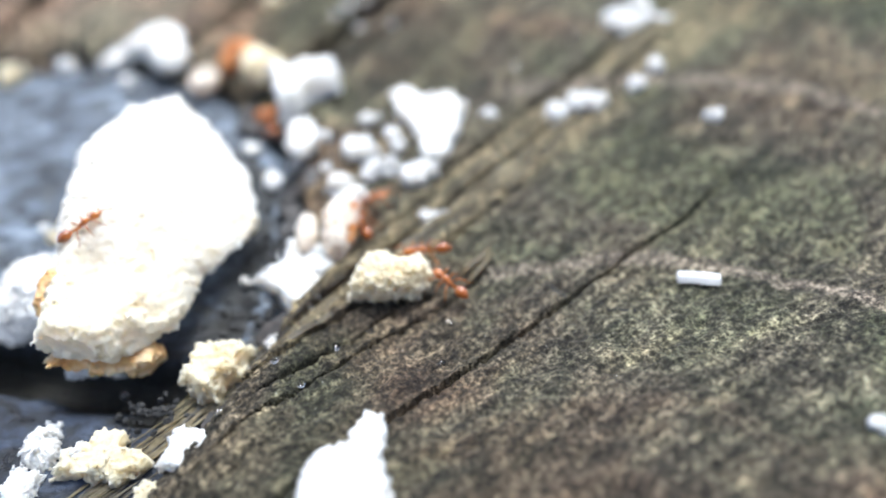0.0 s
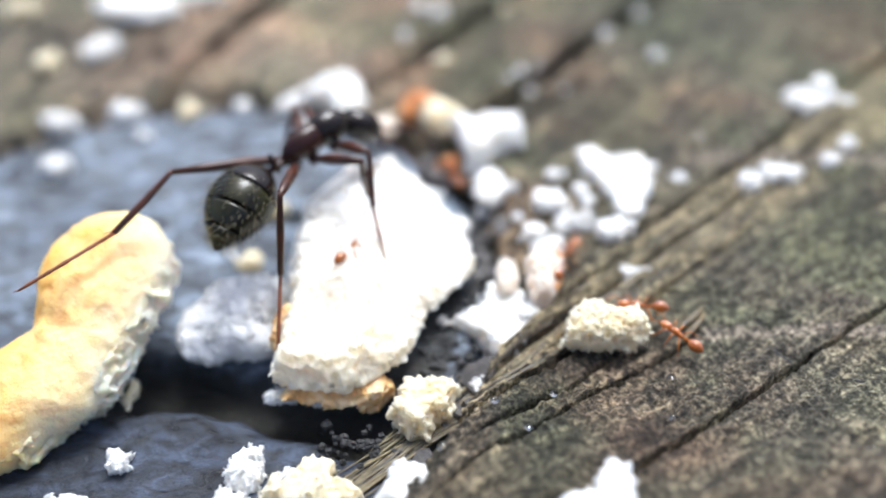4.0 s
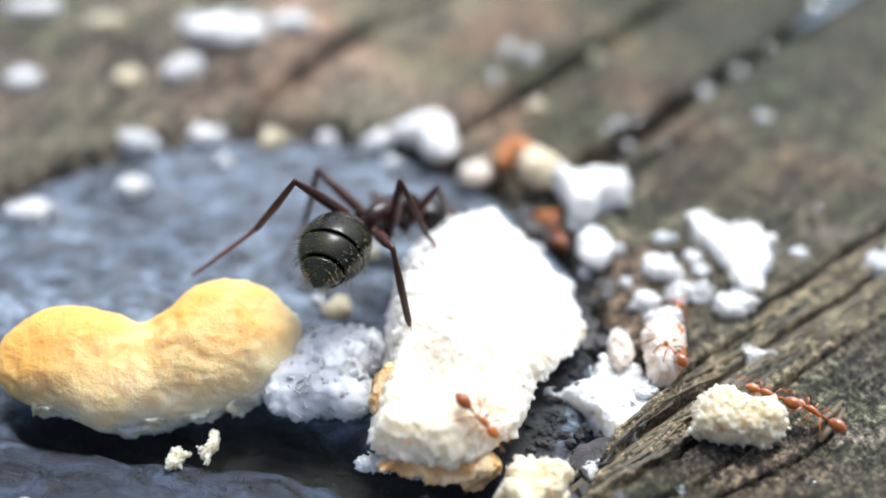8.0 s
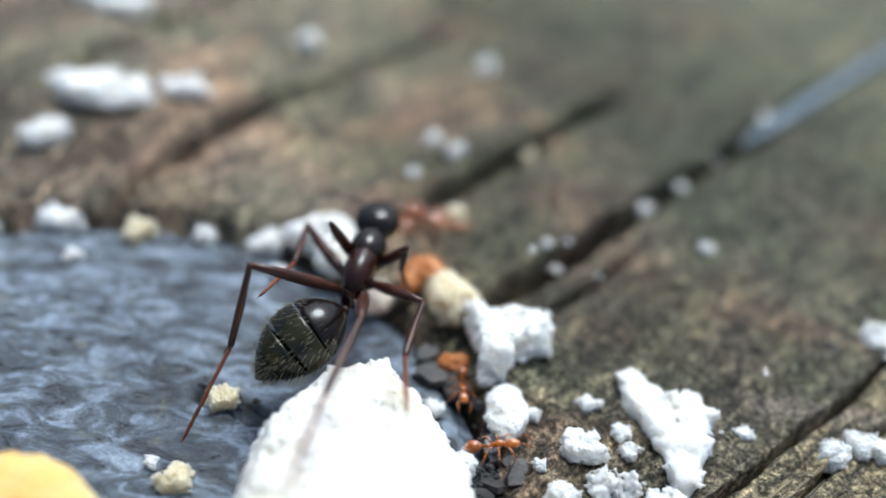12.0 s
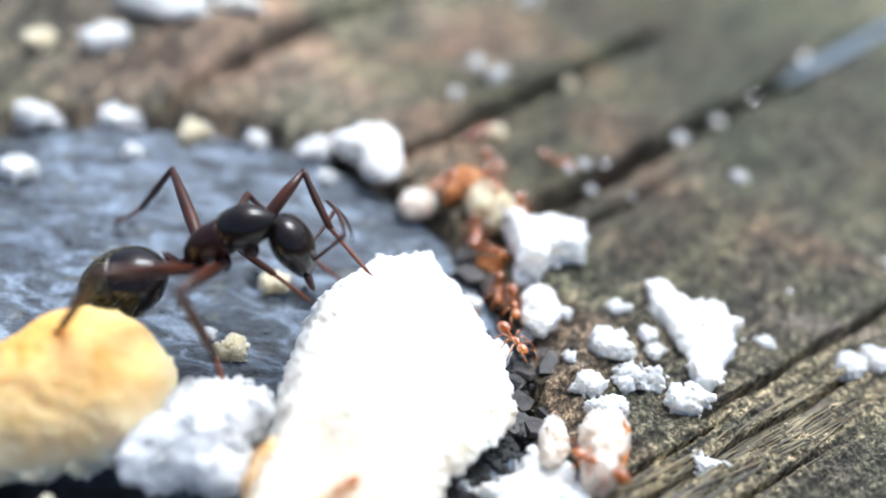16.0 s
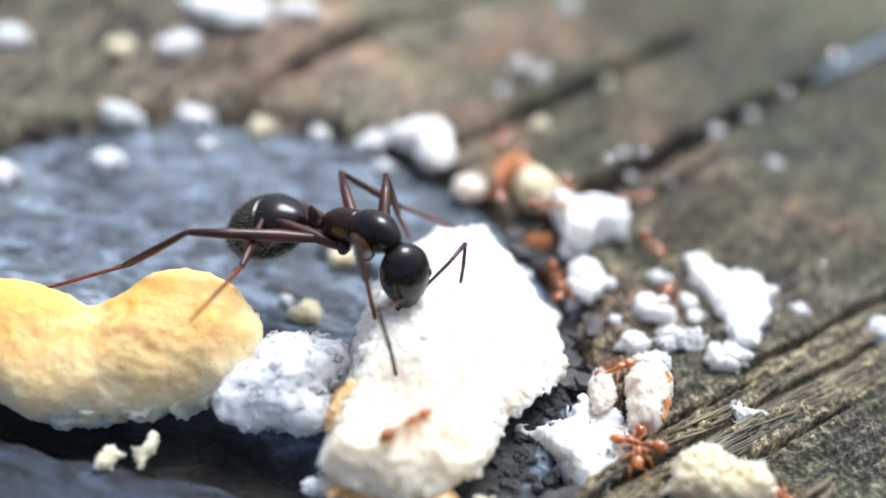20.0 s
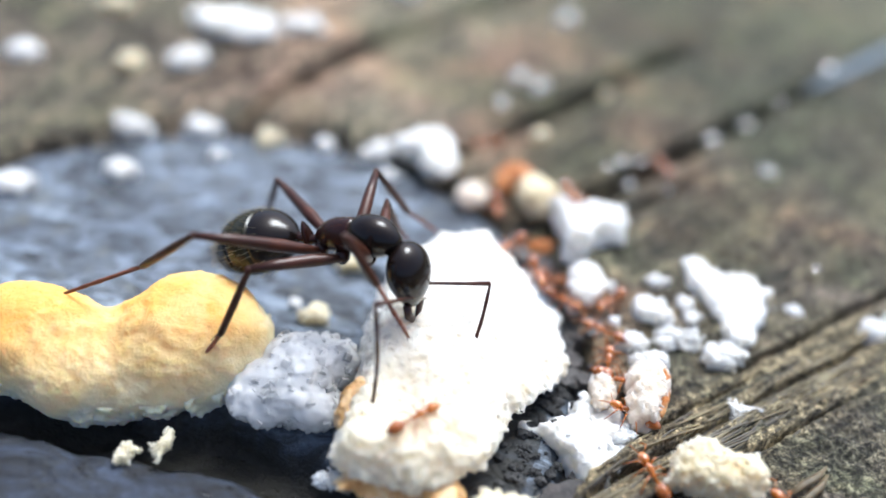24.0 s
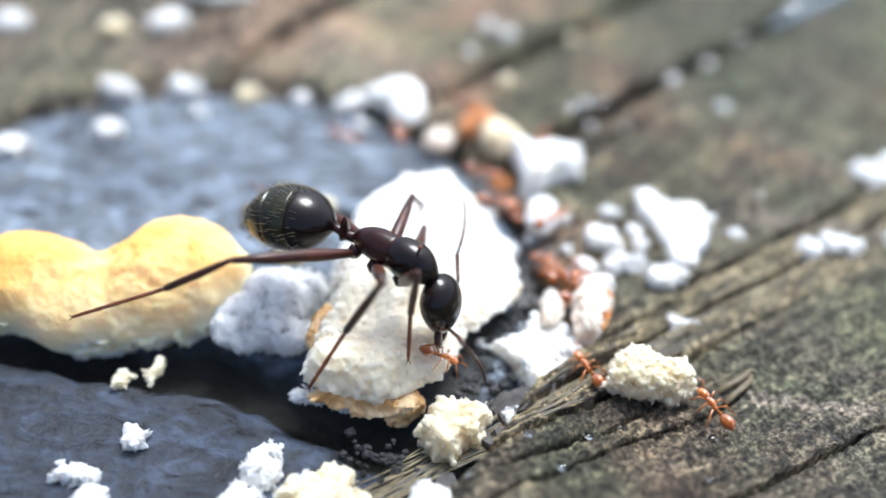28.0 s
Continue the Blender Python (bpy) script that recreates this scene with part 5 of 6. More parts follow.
# ---- what moves: places of the ants' bodies and feet ----
ANT_ROWS = [  # seconds; waist x, y, z; yaw and pitch of the thorax; yaw and pitch of the gaster, then of the head, against it
    (0, -34, 24, 4.6, 8, 4, 0, -10, 0, -40),
    (1, -27.5, 24.4, 4.8, 10, 4, 0, -10, 8, -40),
    (1.5, -23.6, 24.7, 4.9, 13, 5, -8, -10, 10, -45),
    (2, -19.4, 24.8, 5.1, 18, 7, -16, 2, 35, -58),
    (2.5, -16.5, 23.9, 5.5, 47, 4, -34, 16, -26, -52),
    (3, -14.7, 22.9, 5.9, 27, 3, -8, 24, -28, -57),
    (3.3, -13, 23, 5.8, 13, 5, 18, 19, 41, -64),
    (3.6, -13.2, 23.2, 5.5, 10, 9, 28, 9, 59, -74),
    (4, -13.3, 24.1, 4.9, 47, 4, 21, -8, 17, -50),
    (4.3, -13.6, 25, 4.5, 50, 0, 28, 7, 15, -48),
    (4.5, -13.6, 25.5, 4, 54, -3, 29, 8, 9, -47),
    (6.5, -13.7, 24.2, 4, 63, -17, 24, -15, -27, -15),
    (7, -13.9, 24.5, 4, 68, -26, 20, -19, -26, -14),
    (7.5, -13.9, 24.8, 3.9, 60, -17, 26, -8, -6, -32),
    (8, -14.4, 24.6, 3.9, 59, -21, 27, -9, -18, -28),
    (8.5, -13.4, 25.3, 4.1, 40, -9, 38, -13, -30, -32),
    (9, -12.1, 27.3, 3.8, 33, -5, 34, 1, -15, -68),
    (9.5, -12.6, 28.2, 3.6, 44, 2, 22, -7, 7, -42),
    (10, -10.9, 30.7, 3.4, 50, 4, 7, -6, 22, -18),
    (10.5, -11.7, 30.1, 3.2, 58, 2, -5, 0, 17, -20),
    (11, -11.4, 30, 2.9, 71, 3, -24, -2, 9, 12),
    (12, -11, 30.1, 3, 85, 5, -43, -19, 9, -4),
    (12.5, -10.6, 31.2, 3.2, 82, -3, -39, -1, 12, -7),
    (14.5, -11, 27.8, 4.2, 42, 1, 15, 5, -12, -55),
    (15, -13.2, 27, 4.5, 21, 8, 52, 9, -39, -67),
    (15.5, -15.6, 25, 3.6, 20, 38, 4, -8, -11, -91),
    (16, -17.3, 24.7, 2.8, 14, 31, -5, -2, 14, -93),
    (16.5, -17.8, 24.6, 2.7, 5, 33, 2, 2, 31, -88),
    (17, -17.5, 25.8, 2.5, -22, 37, 26, 3, 24, -92),
    (18, -16.4, 25.7, 3.4, -31, 27, 11, -5, 22, -80),
    (19, -16.1, 25.2, 3.8, -17, 21, 6, -10, -1, -89),
    (20, -15.2, 24.8, 4, -24, 12, 17, -18, -15, -84),
    (21, -15.5, 24.8, 3.5, -3, 7, -2, -16, 21, -72),
    (21.5, -15.5, 24.5, 3.6, 1, 10, -6, -15, 33, -74),
    (23.5, -15.6, 24, 4.1, -14, 15, 7, -13, 12, -86),
    (24, -15.4, 23.5, 4.3, -15, 16, 8, -11, -1, -87),
    (24.5, -14.9, 22.8, 4.2, -18, 16, 8, -26, 0, -91),
    (25, -14.2, 22.8, 4.1, -12, 4, 1, -23, -29, -86),
    (25.5, -13.3, 22.2, 4.4, -18, 1, 9, -19, -24, -78),
    (26, -12.4, 21.5, 4.7, -22, -3, 16, -15, -12, -71),
    (26.5, -13, 21.9, 4.5, -18, 2, 12, -19, -35, -70),
    (27, -13.6, 21.8, 4.2, -15, 3, 5, -8, -37, -73),
    (28, -12, 20.8, 4.7, -22, -6, 12, -13, 11, -73),
]
FOOT_ROWS = {  # where each foot stands and how far its knee swings round: seconds, x, y, z, degrees
    "RH": [
        (0, -35.5, 19.1, -0.5, 0), (1, -28.9, 19.5, -0.5, 0), (1.5, -24.7, 19.6, 2.4, 0), (2, -20.1, 19.6, 3.1, 0), (2.5, -14.5, 18.4, 0.5, -5), (3, -13.9, 18, 1.5, -10),
        (3.3, -13.5, 17.9, 1.1, -6), (3.6, -13.3, 18.1, 0.4, -3), (4, -12.3, 17.5, 0.7, 2), (4.3, -11.9, 17.6, 0.4, 6), (4.5, -11.7, 17.9, 1.5, 9), (6.5, -10.6, 18.9, 0.5, 35),
        (7, -10.6, 19.2, 0.2, 42), (7.5, -10.6, 19.6, -0.5, 38), (8, -10.7, 19.7, -0.6, 35), (8.5, -11.1, 20.5, 0, 24), (9, -12.9, 23.2, 0.4, 13), (9.5, -11.8, 25.5, -0.1, 5),
        (10, -12.1, 25.5, -0.6, -2), (11, -10.8, 21.3, 4.4, -7), (12, -10.5, 20.9, 5.3, -3), (12.5, -10.5, 22.6, 4.8, -5), (14.5, -11.3, 23.1, 1.4, -14), (15, -12.3, 24.1, 0.7, -16),
        (15.5, -18.9, 20.7, 0.7, -20), (16, -21.1, 20.5, 0.5, -24), (16.5, -23.3, 20.7, -0.1, -35), (17, -23.1, 21.1, 2.1, -45), (18, -23.2, 20.9, 2.1, -44), (19, -23.6, 21.5, 1.6, -16),
        (20, -23.9, 21.2, 1.6, -15), (21, -24.2, 21.7, 1.3, -8), (23.5, -23.3, 20.6, 2.2, -20), (24, -22.9, 20.5, 2.4, -23), (24.5, -22.4, 20.3, 2.5, -17), (25, -20.3, 17.2, 1.5, -10),
        (26, -19.9, 16.6, 2.6, -18), (26.5, -20.2, 16.9, 2.2, -15), (27, -20.3, 17.3, 1.7, -11), (28, -20, 16.7, 2.7, -18),
    ],
    "RM": [
        (0, -31, 20, -0.5, 0), (1, -24.4, 20.5, 2.4, 0), (1.5, -20.2, 20.8, 2.4, 0), (2, -15.7, 21.1, 1.4, 0), (2.5, -10.1, 19.7, 2.4, -4), (3, -10.1, 20, 2.1, -8),
        (3.3, -9.8, 20.9, 1.6, -1), (3.6, -9.6, 21.7, 1.4, 6), (4, -9.2, 25.3, 0.9, 15), (4.3, -9.3, 25.1, 0.8, 13), (4.5, -9.1, 24.4, 1.3, 12), (6.5, -8.5, 24.8, 3.4, 3),
        (7, -8.7, 21.4, 3.6, 0), (7.5, -8.6, 25.8, 2.4, 12), (8, -10.1, 25.1, 1.1, 23), (8.5, -9.8, 22.7, 2.9, 18), (9, -9.3, 21.5, 4.8, 12), (9.5, -8.5, 27.9, 2, 8),
        (10, -8.2, 30.4, -0.7, 4), (10.5, -8, 27.2, 2, -21), (11, -7.8, 24.7, 4.3, -46), (12, -8.1, 24.8, 4.1, -48), (12.5, -8.1, 26.4, 2.6, -41), (14.5, -10.2, 25.1, 1.6, -10),
        (15, -10.7, 25, 1, -3), (15.5, -14.2, 22.2, 0.1, -7), (16, -13.9, 21.5, -0.2, -11), (16.5, -15.1, 20.4, -0.7, -21), (17, -15.1, 20.5, -0.5, -31), (18, -16, 17.4, 5.7, -24),
        (19, -18.2, 21.3, 1.7, -9), (20, -16.8, 19.1, 4, 79), (21, -16.1, 18.2, 5.2, 65), (21.5, -16.2, 18.5, 4.8, 54), (23.5, -18.3, 18.6, 0.8, 11), (24, -18.3, 18.9, 0.5, 0),
        (25, -18.5, 18.8, 0.4, 8), (25.5, -15.9, 17.7, 0.5, -8), (26, -11.8, 16.6, 0.8, -24), (27, -12, 17.5, 0.2, -15), (28, -11.9, 16.5, 1.2, -29),
    ],
    "RF": [
        (0, -28, 22.8, -0.5, 0), (1, -21.4, 23.4, -0.5, 0), (1.5, -18.4, 22, -1.4, 0), (2, -15.1, 20.7, 0.5, 0), (2.5, -11.9, 24.5, 2.5, 3), (3, -9.9, 23.4, 3.3, 5),
        (3.3, -8.4, 22.2, 3, -2), (4, -8.7, 21.8, 2.4, -18), (4.3, -8.7, 28, -0.9, -16), (4.5, -9, 28.7, 0.6, -15), (6.5, -9.9, 28.3, 1.9, 0), (7, -10.6, 28.9, 1.7, 4),
        (7.5, -10, 28.8, 1, 8), (8, -10.3, 28.6, 1.3, 12), (8.5, -8.7, 25, 2.5, 16), (9, -6.3, 29.9, 0.4, 19), (9.5, -8.6, 27.7, 1.6, 23), (10, -5.9, 34.8, 0.4, 27),
        (10.5, -7.2, 34.6, 1.2, 31), (11, -7.9, 35.2, 2, 34), (12, -9.1, 33.8, 1.2, 29), (12.5, -9.1, 35.1, 1.3, 24), (14.5, -8, 27, 1.5, 2), (15, -8.7, 27.3, 1.6, -4),
        (15.5, -10.5, 28.4, 1.4, 4), (16, -13.3, 27.4, -0.1, 13), (16.5, -12.2, 23.3, 1.4, -3), (17, -12.9, 23.1, 1.7, -19), (18, -12.8, 22, 2.8, -5), (19, -11.8, 21.1, 3.3, -9),
        (20, -11.9, 22, 2.2, -15), (21, -11.2, 22.6, 1.2, 0), (21.5, -10.9, 22.3, 1.6, 1), (23.5, -10.7, 21.7, 3, 4), (24, -10.8, 20.6, 3.3, 4), (24.5, -11.2, 19.9, 2.6, -2),
        (25, -10.5, 19.8, 1.8, -8), (25.5, -10.5, 19, 2.6, -9), (26, -8.3, 17.5, 1.4, -10), (26.5, -9.7, 18.2, 2.1, -7), (27, -9.6, 18.4, 1.4, -3), (28, -8.8, 17.8, 1.8, -16),
    ],
    "LH": [
        (0, -36.8, 28.2, -0.5, 0), (1, -30.5, 28.5, -0.5, 0), (1.5, -26.6, 28.6, -0.5, 0), (2, -22.6, 28.5, -0.5, 0), (2.5, -22.3, 20.5, 2.6, 0), (3, -21.8, 20, 2.6, 0),
        (3.3, -21.2, 19.2, 3.2, 4), (4, -20.6, 18, 4.5, 12), (4.3, -21.7, 18.9, 3.5, 5), (4.5, -21, 19, 3.3, 0), (6.5, -20.2, 22.6, 2.7, -47), (7, -20.2, 22.9, 2.4, -59),
        (8, -20.4, 23.2, 2.2, -51), (8.5, -20.9, 25.1, -0.9, 9), (9, -17.3, 21.6, 3.6, 68), (9.5, -17.6, 22.3, 3.1, 34), (10, -18.6, 30.8, -0.5, -1), (11, -17.9, 29, 0.8, -21),
        (12, -15.6, 26.1, -0.2, -8), (12.5, -18.5, 26.6, -0.1, -1), (14.5, -17.9, 26.6, -0.5, 26), (15, -19, 26.9, -0.5, 33), (15.5, -23.5, 29, -0.6, 36), (16, -23, 30.5, -1.2, 38),
        (16.5, -23.4, 29.7, -1.1, 26), (17, -22.7, 31.9, -1.1, 13), (18, -21.8, 31.8, -0.9, 8), (19, -21.4, 31.7, -0.8, 2), (21, -21.5, 31.7, -0.5, -9), (23.5, -20.6, 30.9, -0.3, -15),
        (24, -20.2, 30.3, -0.3, -16), (24.5, -19.9, 29.8, -0.1, -15), (25, -19.3, 29.4, 0, -14), (25.5, -18.8, 28.4, 0.1, -13), (26, -18.6, 28, 0.2, -12), (28, -18.4, 28, 0.8, -7),
    ],
    "LM": [
        (0, -32.2, 28.7, -0.5, 0), (1, -25.9, 29.1, -0.5, 0), (1.5, -22.1, 29.4, -0.5, 0), (2, -18.2, 29.5, -0.6, 0), (2.5, -18.1, 29, -0.6, 0), (3, -15, 28.6, 0.5, 0),
        (3.3, -12.1, 28.4, 2.2, 11), (3.6, -12, 28.6, 1.7, 22), (4, -15.2, 28.9, 0.1, 37), (4.3, -15.8, 29.6, 0.2, 29), (4.5, -16.1, 29.8, -0.4, 24), (6.5, -16.1, 21.6, 3.5, -27),
        (7, -18.2, 26.2, -0.5, -39), (8, -18.4, 27.1, -0.1, -17), (8.5, -17, 22.8, 3.7, -11), (9, -14.7, 34, -0.7, -5), (9.5, -13.2, 27.2, 5.3, -19), (10, -13.1, 35.7, 1.3, -33),
        (10.5, -11.5, 29.2, 4.9, -1), (11, -11.9, 29.4, 4.7, 31), (12, -13.7, 29.2, 3.9, 62), (12.5, -13.2, 29.5, 4.2, 51), (14.5, -12.5, 29.7, 3.3, 9), (15, -13.5, 33.7, -0.3, -2),
        (15.5, -13.5, 30.9, -0.7, -8), (16, -12.5, 29.2, -0.5, -14), (16.5, -13.6, 29, -0.5, -10), (17, -13.2, 29, 2.1, -6), (18, -14.3, 30, 3.6, 2), (19, -11.9, 29.1, 1, -34),
        (20, -10.4, 28.6, 2, -52), (21, -12.1, 28.2, 2.8, 24), (21.5, -12.4, 28.5, 2.4, 19), (23.5, -11.6, 28.5, 2.2, -2), (24.5, -11, 29.2, 1.1, -13), (25, -10.9, 29.4, 0.9, -18),
        (25.5, -10.9, 28.3, 1.3, -14), (26, -10, 28.3, 1.2, -10), (27, -9.4, 28.2, 1.1, -24), (28, -9.5, 27.8, 1.2, -13),
    ],
    "LF": [
        (0, -28.5, 26.8, -0.5, 0), (1, -22.1, 27.4, -0.5, 0), (1.5, -18.2, 27.8, -0.5, 0), (2, -14.2, 28.2, 0.5, 0), (2.5, -14.1, 29.7, 0.5, -15), (3, -11.2, 27.7, 3.2, -30),
        (3.3, -8.6, 26.9, 2.3, -25), (3.6, -8.5, 27, 1.8, -20), (4, -11.9, 30.4, 1.4, -13), (4.3, -12.6, 31.4, -0.4, -8), (4.5, -13.1, 31.9, -0.1, -5), (6.5, -14.5, 30.7, -0.4, 29),
        (7, -15.4, 30.8, -0.5, 37), (7.5, -14, 31.7, -1.4, -3), (8, -13.9, 32.2, -0.6, -42), (8.5, -11, 32.5, -1.1, -40), (9, -9.2, 34.1, -1.3, -38), (9.5, -10.7, 35.1, 0.5, -35),
        (10, -9.3, 37.5, 0.1, -33), (10.5, -10.8, 37.3, -0.1, -19), (11, -11.7, 37.4, -0.5, -4), (12, -12.5, 35.1, 2.3, -13), (12.5, -12.1, 36.7, 2, -15), (14.5, -8.9, 34.2, 2.1, -24),
        (15, -9.3, 32.6, 0.3, -27), (15.5, -10.3, 28.7, 2.7, -29), (16, -10.8, 25.7, 3.3, -31), (16.5, -11.1, 25, 2.7, -34), (17, -12, 26.9, 2.5, -36), (18, -11, 23.9, 4, 45),
        (19, -13.8, 29.2, 1.9, -19), (20, -12, 27.6, 1.8, -11), (21, -12.1, 26.8, 2.7, 8), (21.5, -12.2, 27.3, 2.3, 5), (23.5, -12.5, 28.6, 1.6, -3), (24, -12.4, 28, 1.6, -6),
        (24.5, -12, 25.6, 2.4, 24), (25, -10.3, 24.1, 3, 53), (25.5, -9.7, 20.5, 4.8, 8), (26, -9.2, 20.4, 4.7, -37), (26.5, -9.6, 23, 2.6, 10), (27, -9.6, 22.8, 2.9, 56),
        (28, -8.7, 19.1, 5.7, 2),
    ],
}
FEELER_ROWS = {  # each antenna's base (yaw outwards, pitch) and whip (the same), against the head
    "L": [(0, 43, 27, 15, -25), (1.1, 44, 22, 16, -31), (1.6, 44, 31, -1, -40), (2.1, 36, 12, 1, -32), (2.9, 33, 31, 14, -50), (3.4, 29, 24, 0, -55), (4, -3, 0, -56, -29), (4.7, 34, 14, 17, -35), (5.2, 52, 26, 19, -27), (6, 26, 19, 18, -47), (6.8, 34, 24, -3, -34), (7.6, 27, 18, 3, -33), (8.1, 39, 26, -2, -24), (8.6, 52, 18, 5, -38), (9.4, 36, 23, -3, -54), (9.9, 43, 32, -1, -48), (10.7, 35, 18, 8, -31), (11.2, 42, 28, 4, -46), (12, 38, -20, 34, -26), (13.2, 79, 2, 67, -8), (14.5, 75, 10, 70, 10), (15.8, 82, 32, 42, -4), (17, 87, 66, -2, -13), (18, 111, 43, -6, -10), (19, 118, -6, 4, -17), (20, 113, 2, -12, -15), (21, 116, 19, 51, 9), (22.3, 64, 35, -4, -20), (24, 62, 58, -34, -17), (25, 110, 6, -34, 20), (26, 110, 24, 9, 30), (27, 121, -29, 92, -45), (28, 116, -13, 91, -16)],
    "R": [(0, 48, 29, 7, -47), (0.5, 30, 24, 19, -32), (1.3, 47, 16, 15, -32), (2, 81, 8, 15, -28), (3.2, 48, 16, 15, -34), (4, 35, 12, 15, -30), (4.8, 45, 28, 12, -30), (5.3, 52, 24, 0, -35), (6.1, 39, 29, 0, -37), (7.2, 50, 22, 17, -35), (7.7, 42, 17, 10, -53), (8.8, 40, 12, 11, -46), (9.3, 36, 15, 10, -29), (10.4, 40, 14, 0, -35), (12, 41, -40, 27, -51), (13.2, 35, 48, 14, -70), (15, 28, 110, -31, -35), (16, 132, 42, -79, -4), (17, 104, 4, -49, -53), (18, 69, 39, -11, -59), (19, 112, 28, -16, -10), (20, 118, 31, -4, -6), (21, 81, -8, -28, -12), (22.3, 58, 9, 39, -35), (24, 118, -2, 21, -7), (25, 115, 70, -34, -24), (26, 117, 66, -41, -32), (27, 114, 74, 13, -1), (28, 121, 36, -24, -3)],
}

LUMP = build_lump()
LUMP.matrix_basis = at(-0.6, 19.7, 0.35, 6, 0, 4)
ANT, GASTER, HEAD, FEELERS, LEGS = build_black_ant()
AMBER = build_amber_ant()


def along(rows, t):
    """The values of rows (seconds first) at t, on straight lines between them."""
    ts = [r[0] for r in rows]
    return [float(np.interp(t, ts, [r[c] for r in rows])) for c in range(1, len(rows[0]))]


def turned(yaw, pitch, roll=0):
    """A turn that points x along yaw, lifted by pitch."""
    return Euler((radians(roll), radians(-pitch), radians(yaw))).to_matrix().to_4x4()


def move_black_ant():
    body, gaster, head = [], [], []
    legs = {k: ([], [], []) for k in LEGS}
    times = sorted({r[0] for r in ANT_ROWS} | {12.9, 13.4, 13.9, 5.0, 5.5, 6.0, 22.0, 22.5, 23.0, 28.0})
    for t in times:
        x, y, z, yaw, pitch, gy, gp, hy, hp = along(ANT_ROWS, t)
        m = Matrix.Translation((x, y, z)) @ turned(yaw, pitch)
        body.append((t, scaled(m)))
        gaster.append((t, turned(gy, -gp)))
        head.append((t, scaled(Matrix.Translation(NECK) @ turned(hy, hp))))
        for k, (up, low, toe) in legs.items():
            *stand, swing = along(FOOT_ROWS[k], t)
            place = m.inverted() @ Vector(stand)
            hx, hy2, hz = HIP[k[1]]
            hip = Vector((hx, hy2 if k[0] == "L" else -hy2, hz))
            for rows, q in zip((up, low, toe), bend_leg(k, place - hip, swing)):
                rows.append((t, scaled(q)))
    walk(ANT, body)
    walk(GASTER, gaster)
    walk(HEAD, head)
    for side, (scape, whip) in FEELERS.items():
        s, low, high = 1 if side == "L" else -1, [], []
        for t in times:
            yaw, pitch, bend, dip = along(FEELER_ROWS[side], t)
            m = Matrix.Translation((FEELER[0], FEELER[1] * s, FEELER[2])) @ turned(yaw * s, pitch)
            low.append((t, scaled(m)))
            high.append((t, scaled(Matrix.Translation(m @ Vector((SCAPE, 0, 0))) @ turned(bend * s, dip))))
        walk(scape, low)
        walk(whip, high)
    for k, rows in legs.items():
        for ob, r in zip(LEGS[k], rows):
            walk(ob, r)


